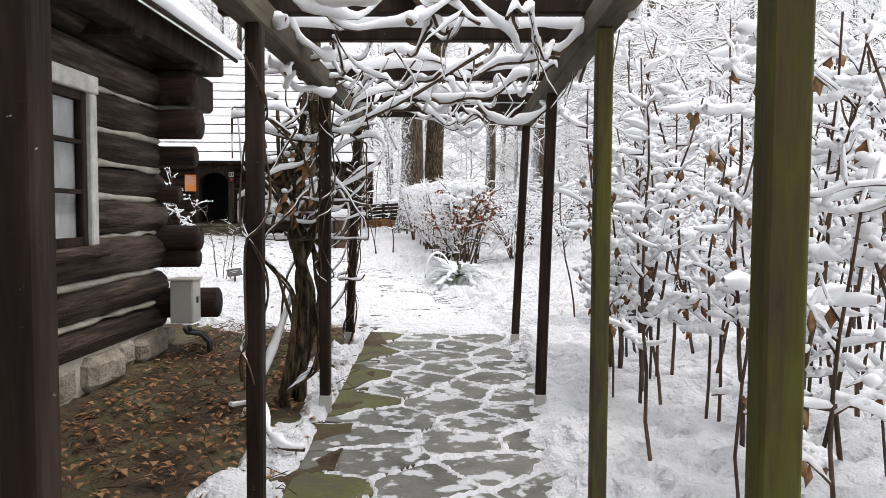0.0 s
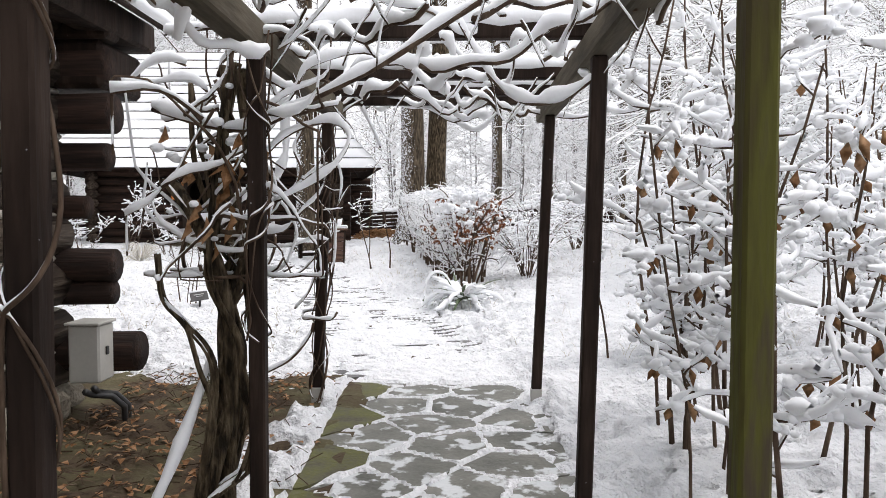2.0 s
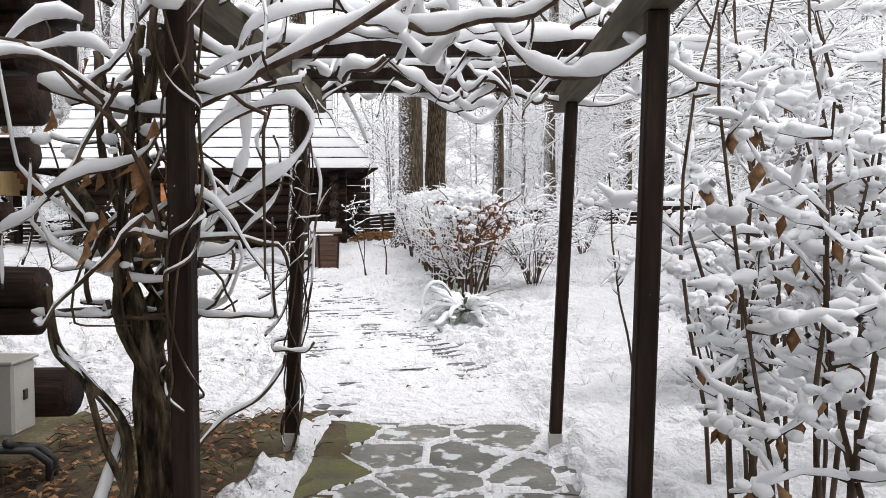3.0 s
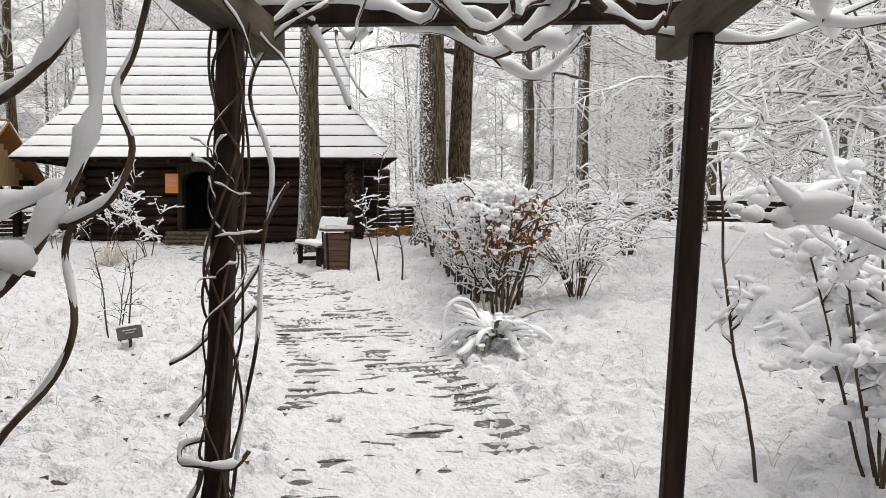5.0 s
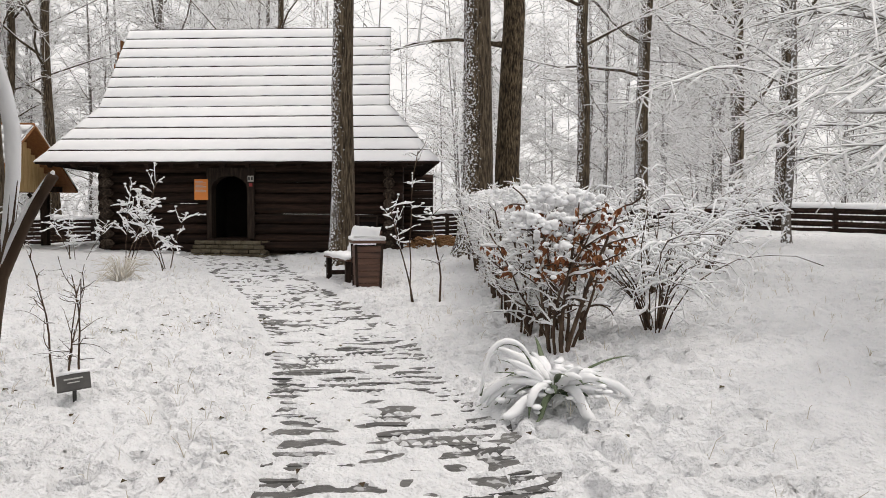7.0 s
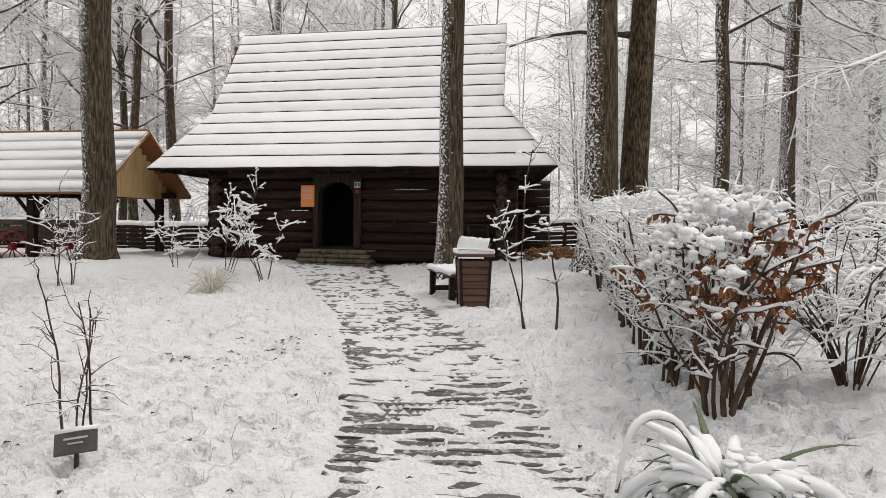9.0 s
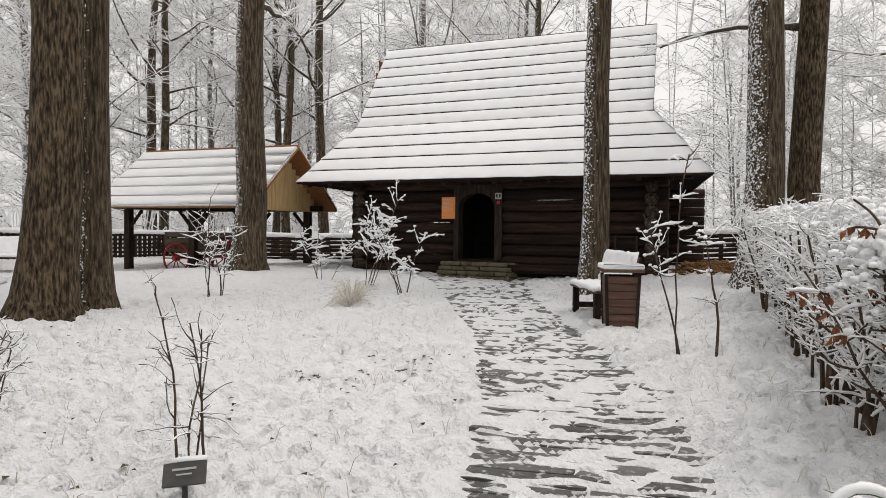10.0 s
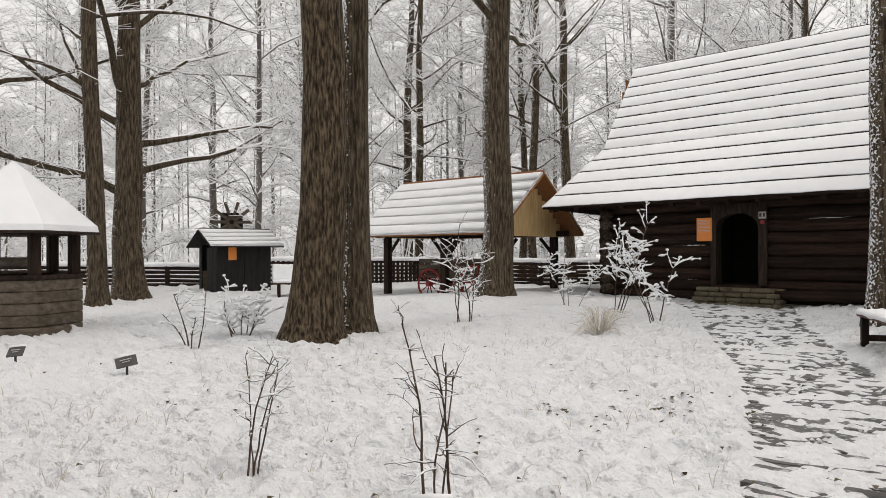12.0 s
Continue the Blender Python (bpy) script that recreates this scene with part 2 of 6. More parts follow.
    def blob(self, c, r, seed=0, rings=4, n=7, flat=0.7):
        rng = random.Random(seed)
        base = len(self.v)
        c = Vector(c)
        for i in range(1, rings):
            th = math.pi * i / rings
            for k in range(n):
                a = 2 * math.pi * (k + 0.5 * (i % 2)) / n
                q = r * rng.uniform(0.85, 1.15)
                self.v.append((c.x + q * math.sin(th) * math.cos(a), c.y + q * math.sin(th) * math.sin(a), c.z + q * flat * math.cos(th)))
        top, bot = len(self.v), len(self.v) + 1
        self.v += [(c.x, c.y, c.z + r * flat), (c.x, c.y, c.z - r * flat)]
        for k in range(n):
            k2 = (k + 1) % n
            self.f.append((top, base + k, base + k2))
            e = base + (rings - 2) * n
            self.f.append((bot, e + k2, e + k))
            for i in range(rings - 2):
                o = base + i * n
                self.f.append((o + k, o + n + k, o + n + k2, o + k2))
        return self

    def clump(self, c, r, rng, n=5):
        """A lump of snow made of several rounded heaps."""
        for _ in range(n):
            o = Vector((rng.uniform(-1, 1), rng.uniform(-1, 1), rng.uniform(-0.4, 0.4))) * r * 0.75
            self.blob(Vector(c) + o, r * rng.uniform(0.35, 0.7), rng.random(), 4, 7, rng.uniform(0.6, 0.9))
        return self

    def leaf(self, p, d, up, length, width):
        """A small bent leaf blade with some thickness."""
        p, d = Vector(p), Vector(d).normalized()
        s = d.cross(Vector(up))
        s = s.normalized() if s.length > 1e-4 else Vector((1, 0, 0))
        n = s.cross(d).normalized()
        o = len(self.v)
        mid = p + d * length * 0.5 + n * length * 0.08
        end = p + d * length - n * length * 0.12
        for q in (p, mid - s * width / 2 + n * width * 0.15, mid + s * width / 2 + n * width * 0.15, end, mid - n * width * 0.06):
            self.v.append(tuple(q))
        self.f += [(o, o + 1, o + 4), (o, o + 4, o + 2), (o + 1, o + 3, o + 4), (o + 4, o + 3, o + 2), (o, o + 2, o + 1), (o + 1, o + 2, o + 3)]
        return self

    def mesh(self, name, mat, smooth=True):
        me = bpy.data.meshes.new(name)
        me.from_pydata(self.v, [], self.f)
        me.materials.append(mat)
        if smooth:
            me.shade_smooth()
        me.update()
        return me


def part(name, geo, mat, parent, label="", smooth=False):
    ob = new(name, geo.mesh(name, mat, smooth) if isinstance(geo, Geo) else geo)
    ob.parent = parent
    if label:
        ob["label"] = label
    if name in ("branchwork", "twig_mass", "foliage", "snow_load", "stem_mass"):
        ob["kind"] = "stuff"
    return ob


def thing(name, label, category, at=(0, 0, 0), rz=0.0, group="", kind=""):
    ob = new(name)
    ob.empty_display_size = 0.1
    ob.matrix_world = pose(*at, 0, 0, rz)
    return tagged(ob, label, category, group, kind)


def single(name, geo, mat, label, category, group="", kind="", smooth=False, at=None):
    ob = new(name, geo.mesh(name, mat, smooth))
    if at:
        ob.location = at
    return tagged(ob, label, category, group, kind)


def curve(pts, k=5):
    """A smooth line through the points."""
    pts = [Vector(p) for p in pts]
    out = []
    for i in range(len(pts) - 1):
        p0, p1, p2, p3 = pts[max(i - 1, 0)], pts[i], pts[i + 1], pts[min(i + 2, len(pts) - 1)]
        for j in range(k):
            t = j / k
            out.append(0.5 * (2 * p1 + (p2 - p0) * t + (2 * p0 - 5 * p1 + 4 * p2 - p3) * t * t + (3 * p1 - p0 - 3 * p2 + p3) * t ** 3))
    return out + [pts[-1]]


def vnoise(x, y, seed=0):
    """Smooth value noise in 0..1 on arrays."""
    x, y = np.asarray(x, float), np.asarray(y, float)
    xi, yi = np.floor(x).astype(np.int64), np.floor(y).astype(np.int64)
    xf, yf = x - xi, y - yi
    xf, yf = xf * xf * (3 - 2 * xf), yf * yf * (3 - 2 * yf)

    def h(a, b):
        k = (a * 374761393 + b * 668265263 + seed * 982451653) & 0x7FFFFFFF
        k = ((k ^ (k >> 13)) * 1274126177) & 0x7FFFFFFF
        return ((k ^ (k >> 16)) & 0xFFFF) / 65535.0

    return (h(xi, yi) * (1 - xf) + h(xi + 1, yi) * xf) * (1 - yf) + (h(xi, yi + 1) * (1 - xf) + h(xi + 1, yi + 1) * xf) * yf


def smooth01(t):
    t = np.clip(t, 0, 1)
    return t * t * (3 - 2 * t)


# ---- lie of the land ----
def land(x, y):
    x, y = np.asarray(x, float), np.asarray(y, float)
    z = np.interp(y, [-8, 0, 4.8, 6.7, 11, 14.5, 20, 40], [-0.15, 0.02, 0.20, 0.29, 0.32, 0.38, 0.40, 0.42])
    ref = np.interp(y, [6, 8, 9.5, 13, 19, 25], [2.5, 1.0, -0.2, -1.6, -4.0, -7.0])
    z = z + 0.08 * np.clip(x - ref, 0, 12) * smooth01((y - 6) / 6)
    z = z - 0.30 * smooth01((-x - 13.5) / 5.0) - 0.021 * np.clip(x, -40, 15)
    return z


def lz(x, y):
    return float(land(x, y))


PATH_L = ([6.9, 7.6, 9.0, 10.2, 11.05, 12.85, 14.45, 16.2, 17.6, 20.2, 22.7, 25.0], [-0.95, -1.1, -1.4, -1.72, -2.05, -2.72, -3.46, -4.3, -5.15, -6.7, -8.3, -10.0])
PATH_R = ([6.9, 8.0, 9.3, 10.8, 11.6, 12.9, 14.6, 16.0, 16.7, 20.6, 23.0, 25.0], [0.55, 0.4, 0.1, -0.35, -0.7, -1.1, -1.8, -2.55, -2.9, -4.9, -6.0, -6.8])


def path_inside(x, y):
    """How far inside the edges of the way to the house, in metres."""
    return np.minimum(x - np.interp(y, *PATH_L), np.interp(y, *PATH_R) - x)


PAVE = (-0.80, 0.62, -3.0, 6.97)   # flagged way under the pergola: x0, x1, y0, y1


def flag_cells():
    """Seeds of the irregular flagstones."""
    rng = random.Random(5)
    pts = []
    y = -2.8
    row = 0
    while y < 7.15:
        x = -0.62 + (0.2 if row % 2 else 0.0)
        while x < 0.62:
            pts.append((x + rng.uniform(-0.12, 0.12), y + rng.uniform(-0.10, 0.10)))
            x += rng.uniform(0.40, 0.62)
        y += 0.34
        row += 1
    return pts


FLAG_SEEDS = flag_cells()


def border(x, y):
    """Distance to the nearest joint between flagstones."""
    d = np.sort(np.stack([np.hypot(x - a, y - b) for a, b in FLAG_SEEDS]), axis=0)
    return (d[1] - d[0]) / 2


def snow_top(x, y):
    """Height of the snow surface."""
    x, y = np.asarray(x, float), np.asarray(y, float)
    z = land(x, y)
    lump = (vnoise(x * 1.7, y * 1.7, 1) - 0.5) * 0.05 + np.abs(vnoise(x * 7.5, y * 7.5, 2) - 0.5) * 0.12 + (vnoise(x * 15, y * 15, 3) - 0.5) * 0.045 - 0.03
    pit = vnoise(x * 11, y * 11, 27) * 0.62 + vnoise(x * 19, y * 19, 28) * 0.38
    lump = lump - 0.075 * smooth01((pit - 0.60) / 0.09) * smooth01((vnoise(x * 1.1, y * 1.1, 29) - 0.15) / 0.3)
    lump = lump - 0.07 * smooth01((vnoise(x * 9, y * 9, 15) + 0.4 * vnoise(x * 0.7, y * 0.7, 16) - 0.98) / 0.12)
    near = smooth01((45 - np.hypot(x, y - 10)) / 20)
    cover = z + 0.065 + lump * near
    # the way to the house: rows of slabs, ridges of snow on the joints, trodden slush and wet stone between
    ins = path_inside(x, y)
    ph = (y - 0.28 * x) * 5.4 + 0.8 * vnoise(x * 1.5, y * 1.5, 17) + 0.9 * vnoise(x * 3.6, y * 3.6, 19)
    row = np.floor(ph)
    fr = ph - row
    ridge = smooth01(1 - np.minimum(fr, 1 - fr) / (0.08 + 0.16 * vnoise(x * 3.5, row * 3.7, 22)))
    cell = vnoise(x * 4.2 + row * 7.31, row * 5.13, 23)
    edge_wet = np.maximum(smooth01(1 - ins / 0.45), 0.55 * smooth01(1 - np.abs(ins - 0.75) / 0.35) * vnoise(x * 2, y * 2, 24))
    open_up = np.interp(y, [6.9, 7.6, 8.6, 9.6, 11, 14, 19, 24], [0.16, 0.08, 0.20, 0.36, 0.45, 0.49, 0.47, 0.42])
    bare = cell * 0.75 + 0.30 * edge_wet + 0.5 * (vnoise(x * 8, y * 12, 25) - 0.5) - 0.22 * smooth01((vnoise(x * 2.6, y * 2.6, 31) - 0.55) / 0.15) + open_up
    bare = smooth01((bare - 0.70) / 0.14) * (1 - 0.9 * ridge)
    slush = 0.004 + 0.010 * vnoise(x * 13, y * 16, 5) + 0.006 * vnoise(x * 26, y * 30, 18)
    thin = z + slush * (1 - bare) - 0.016 * bare + 0.020 * ridge * (0.35 + 1.0 * vnoise(x * 8, y * 8, 26)) * (1 - 0.5 * bare)
    w = smooth01((ins + 0.05 + 0.12 * (vnoise(x * 5, y * 5, 9) - 0.5)) / 0.14) * (y > 6.9) * (y < 25.0)
    cover = cover * (1 - w) + thin * w
    # flagged way under the pergola
    on = (x > PAVE[0] - 0.02) & (x < PAVE[1]) & (y < PAVE[3])
    edge = smooth01((PAVE[1] - x + 0.06 * vnoise(x * 3, y * 3, 12)) / 0.3)
    right = smooth01((x + 0.05) / 0.6)
    far = smooth01((y - 3.4) / 3.5)
    jw = 0.008 + 0.013 * vnoise(x * 5, y * 5, 7) + 0.008 * right + 0.005 * far
    left = smooth01((x + 0.80) / 0.2) * smooth01((y - 0.2) / 1.5)
    joint = z + np.where(FLAG_B(x, y, on) < jw, 0.011, -0.03) * left - 0.03 * (1 - left) + 0.006 * vnoise(x * 17, y * 17, 13)
    cover = np.where(on, cover * (1 - edge) + joint * edge, cover)
    # bare soil beside the log wall
    bare = smooth01((-1.02 - x + 0.45 * (vnoise(x * 2.3, y * 2.3, 10) - 0.5)) / 0.12) * smooth01((7.15 - y + 0.4 * (vnoise(x * 2, y * 2, 11) - 0.5)) / 0.2) * (x > -14)
    cover = cover - bare * 0.13
    # strip of litter between posts and paving
    strip = (x < PAVE[0]) & (x > -1.25) & (y < 6.6)
    cover = np.where(strip & (vnoise(x * 6, y * 6, 14) > 0.58), cover - 0.05, cover)
    return cover


def FLAG_B(x, y, on):
    out = np.full(np.shape(x), 1.0)
    out[on] = border(x[on], y[on])
    return out


def steps(*runs):
    """Grid lines: (from, to, step) runs joined."""
    out = []
    for a, b, s in runs:
        out += list(np.linspace(a, b, max(1, round((b - a) / s)), endpoint=False))
    return np.array(out + [runs[-1][1]])


def build_ground():
    gx = steps((-400, -60, 40), (-60, -26, 3), (-26, -10, 0.22), (-10, -7, 0.07), (-7, -1.0, 0.038), (-1.0, 0.8, 0.025), (0.8, 4, 0.07), (4, 10, 0.3), (10, 40, 3), (40, 400, 40))
    gy = steps((-300, -20, 40), (-20, -2, 2), (-2, 2.4, 0.1), (2.4, 7.2, 0.03), (7.2, 14.0, 0.024), (14.0, 19.0, 0.05), (19.0, 25, 0.09), (25, 40, 0.6), (40, 80, 4), (80, 400, 40))
    X, Y = np.meshgrid(gx, gy)
    Z = snow_top(X, Y)
    ny, nx = X.shape
    v = np.stack([X, Y, Z], -1).reshape(-1, 3)
    i = np.arange(ny * nx).reshape(ny, nx)
    f = np.stack([i[:-1, :-1], i[:-1, 1:], i[1:, 1:], i[1:, :-1]], -1).reshape(-1, 4)
    me = bpy.data.meshes.new("ground")
    me.vertices.add(len(v))
    me.vertices.foreach_set("co", v.astype(np.float32).ravel())
    me.loops.add(f.size)
    me.loops.foreach_set("vertex_index", f.astype(np.int32).ravel())
    me.polygons.add(len(f))
    me.polygons.foreach_set("loop_start", np.arange(0, f.size, 4, dtype=np.int32))
    me.update(calc_edges=True)
    me.validate()
    me.materials.append(SNOW_GROUND)
    me.shade_smooth()
    return tagged(new("ground", me), "uneven fresh white snow over grass and earth", "snow", kind="structure")


GROUND = build_ground()


# ---- trees ----
def limb(rng, p, d, length, r0, r1, n, wander, lift=0.0):
    """Points and radii of a wandering branch."""
    pts, rad = [Vector(p)], [r0]
    d = Vector(d).normalized()
    for i in range(n):
        d = (d + Vector((rng.uniform(-1, 1), rng.uniform(-1, 1), rng.uniform(-1, 1))) * wander + Vector((0, 0, lift))).normalized()
        pts.append(pts[-1] + d * (length / n))
        rad.append(r0 + (r1 - r0) * (i + 1) / n)
    return pts, rad


def snow_cap(geo, pts, rad, thick, rng, n=5, hold=0.10):
    """A soft roll of snow along the top of a branch, thicker where it lies flat."""
    out, rr = [], []
    ph, wl = rng.uniform(0, 6.3), rng.uniform(0.5, 1.1)
    for i, (p, r) in enumerate(zip(pts, rad)):
        d = (pts[min(i + 1, len(pts) - 1)] - pts[max(i - 1, 0)]).normalized()
        flat = max(hold, 1 - abs(d.z) ** 1.3)
        t = thick * flat * (0.82 + 0.38 * math.sin(i * wl + ph)) * rng.uniform(0.8, 1.2)
        out.append(p + Vector((0, 0, r * 0.5 + t * 0.45)))
        rr.append(max(r * 0.7, 0.2 * thick) * 0.55 + t * 0.62)
    rr[0] *= 0.5
    rr[-1] *= 0.4
    geo.tube(out, rr, n, n > 4)


def tree_geo(seed, height, r, first, spread, limbs, twigs, lean=0.0, twig_r=0.013, droop=0.0, snow_limb=0.03):
    """Trunk with limbs (bark) and crown of snow-covered limbs and frosted twigs."""
    rng = random.Random(seed)
    wood, crown = Geo(), Geo()
    n = 9
    tp, tr = [], []
    off = Vector((0, 0, 0))
    for i in range(n + 1):
        t = i / n
        off += Vector((rng.uniform(-1, 1), rng.uniform(-1, 1), 0)) * 0.007 * height * (t > 0.1)
        tp.append(Vector((lean * height * t, 0, height * t)) + off)
        flare = 1 + 0.55 * max(0, 1 - t * 14)
        tr.append(r * flare * (1 - 0.55 * t - 0.3 * max(0, t - 0.5)))
    fine = [tp[0] - Vector((0, 0, 0.3)), tp[0], tp[0].lerp(tp[1], 0.15), tp[0].lerp(tp[1], 0.4)] + tp[1:]
    rads = [r * 1.7, r * 1.5, r * 1.2, r * 1.05] + tr[1:]
    wood.tube(fine, rads, 10)
    for k in range(limbs):
        t = first + (0.97 - first) * (k + rng.random()) / limbs
        i = min(int(t * n), n - 1)
        p = tp[i].lerp(tp[i + 1], t * n - i)
        a = rng.uniform(0, 2 * math.pi)
        up = rng.uniform(0.25, 0.6) + 0.9 * t * rng.random()
        ln = spread * (0.55 + 0.55 * math.sin(math.pi * min(1.0, t * 1.05))) * rng.uniform(0.55, 1.2)
        lr = max(0.012, r * 0.34 * (1 - 0.7 * t))
        lp, lrad = limb(rng, p, (math.cos(a), math.sin(a), up), ln, lr, lr * 0.25, 6, 0.26, 0.03 - droop)
        wood.tube(lp, lrad, 5, False)
        snow_cap(crown, lp, lrad, snow_limb, rng, 4)
        for j in range(7):
            q = rng.randrange(1, 6)
            bp = lp[q].lerp(lp[q + 1], rng.random())
            ang = rng.uniform(0, 2 * math.pi)
            bd = (lp[q + 1] - lp[q]).normalized() * 0.7 + Vector((math.cos(ang), math.sin(ang), rng.uniform(-0.2, 0.6)))
            bl = ln * rng.uniform(0.22, 0.45)
            bpts, brad = limb(rng, bp, bd, bl, lr * 0.4 + 0.004, 0.006, 4, 0.25, -droop)
            crown.tube(bpts, [b + 0.35 * twig_r for b in brad], 3, False)
            for _ in range(twigs):
                s = rng.randrange(0, 4)
                cp = bpts[s].lerp(bpts[s + 1], rng.random())
                ang = rng.uniform(0, 2 * math.pi)
                cd = (bpts[s + 1] - bpts[s]).normalized() * 0.8 + Vector((math.cos(ang), math.sin(ang), rng.uniform(-0.35, 0.55)))
                cl = bl * rng.uniform(0.3, 0.8)
                cpts, crad = limb(rng, cp, cd, cl, twig_r, twig_r * 0.45, 1, 0.3, -droop * 1.5)
                crown.tube(cpts, crad, 3, False)
    return wood, crown


def tree(seed, at, label, bark=None, rz=0.0, group="", **kw):
    wood, crown = tree_geo(seed, **kw)
    t = thing("tree", label, "tree", (at[0], at[1], lz(*at)), rz, group)
    part("trunk", wood, bark or BARK, t, "furrowed bark flecked with snow", True)
    part("crown", crown, TWIG, t, "bare twigs under snow and frost", True)
    return t


# ---- the log house with the shingled roof ----
def roof_courses(house, e0, e1, k0, k1, t0, t1, rows_low, rows_high):
    """Snow-laden board courses from the eave (e0-e1) over the kink (k0-k1) to the ridge (t0-t1)."""
    e0, e1, k0, k1, t0, t1 = (Vector(p) for p in (e0, e1, k0, k1, t0, t1))
    rng = random.Random(3)
    rows = [(e0.lerp(k0, i / rows_low), e1.lerp(k1, i / rows_low), e0.lerp(k0, (i + 1) / rows_low), e1.lerp(k1, (i + 1) / rows_low)) for i in range(rows_low)]
    rows += [(k0.lerp(t0, i / rows_high), k1.lerp(t1, i / rows_high), k0.lerp(t0, (i + 1) / rows_high), k1.lerp(t1, (i + 1) / rows_high)) for i in range(rows_high)]
    for a, b, c, d in rows:
        geo, dark = Geo(), Geo()
        up = ((b - a).cross(c - a)).normalized()
        slope = (c - a).normalized()
        n = 40
        strip = []
        for i in range(n + 1):
            s = i / n
            p, q = a.lerp(b, s), c.lerp(d, s)
            wob = rng.uniform(-0.012, 0.012)
            low = p + slope * wob
            strip.append([low + slope * 0.01 + up * 0.03, low - slope * 0.012 + up * 0.045, low + slope * 0.02 + up * (0.056 + rng.uniform(-0.005, 0.005)), p.lerp(q, 0.5) + up * (0.054 + rng.uniform(-0.006, 0.008)), p.lerp(q, 0.88) + up * 0.046, q - slope * 0.035 + up * 0.008, q - slope * 0.022 - up * 0.02])
        base = len(geo.v)
        for col in strip:
            geo.v += [tuple(p) for p in col]
        m = len(strip[0])
        for i in range(n):
            for j in range(m - 1):
                o = base + i * m + j
                geo.f.append((o, o + m, o + m + 1, o + 1))
        geo.f.append(tuple(base + j for j in reversed(range(m))))
        geo.f.append(tuple(base + n * m + j for j in range(m)))
        # the board under the snow
        o = len(dark.v)
        for p in (a - slope * 0.02, b - slope * 0.02, d, c):
            dark.v += [tuple(p + up * 0.03), tuple(p - up * 0.03)]
        dark.f += [(o, o + 2, o + 4, o + 6), (o + 1, o + 7, o + 5, o + 3), (o, o + 1, o + 3, o + 2), (o + 2, o + 3, o + 5, o + 4), (o + 4, o + 5, o + 7, o + 6), (o + 6, o + 7, o + 1, o)]
        board = part("roof_board", dark, LOG_X, house)
        part("snow_cover", geo, SNOW, board, "even snow lying on the board course", True)


def log_bar(rng, a, b, r, n=10, rough=0.012, flat=0.92):
    """One hewn log between two points."""
    g = Geo()
    a, b = Vector(a), Vector(b)
    k = max(2, int((b - a).length / 0.9))
    pts = [a.lerp(b, i / k) + Vector((0, 0, rng.uniform(-rough, rough))) for i in range(k + 1)]
    return g.tube(pts, [r * rng.uniform(0.95, 1.04) for _ in pts], n, True, flat)


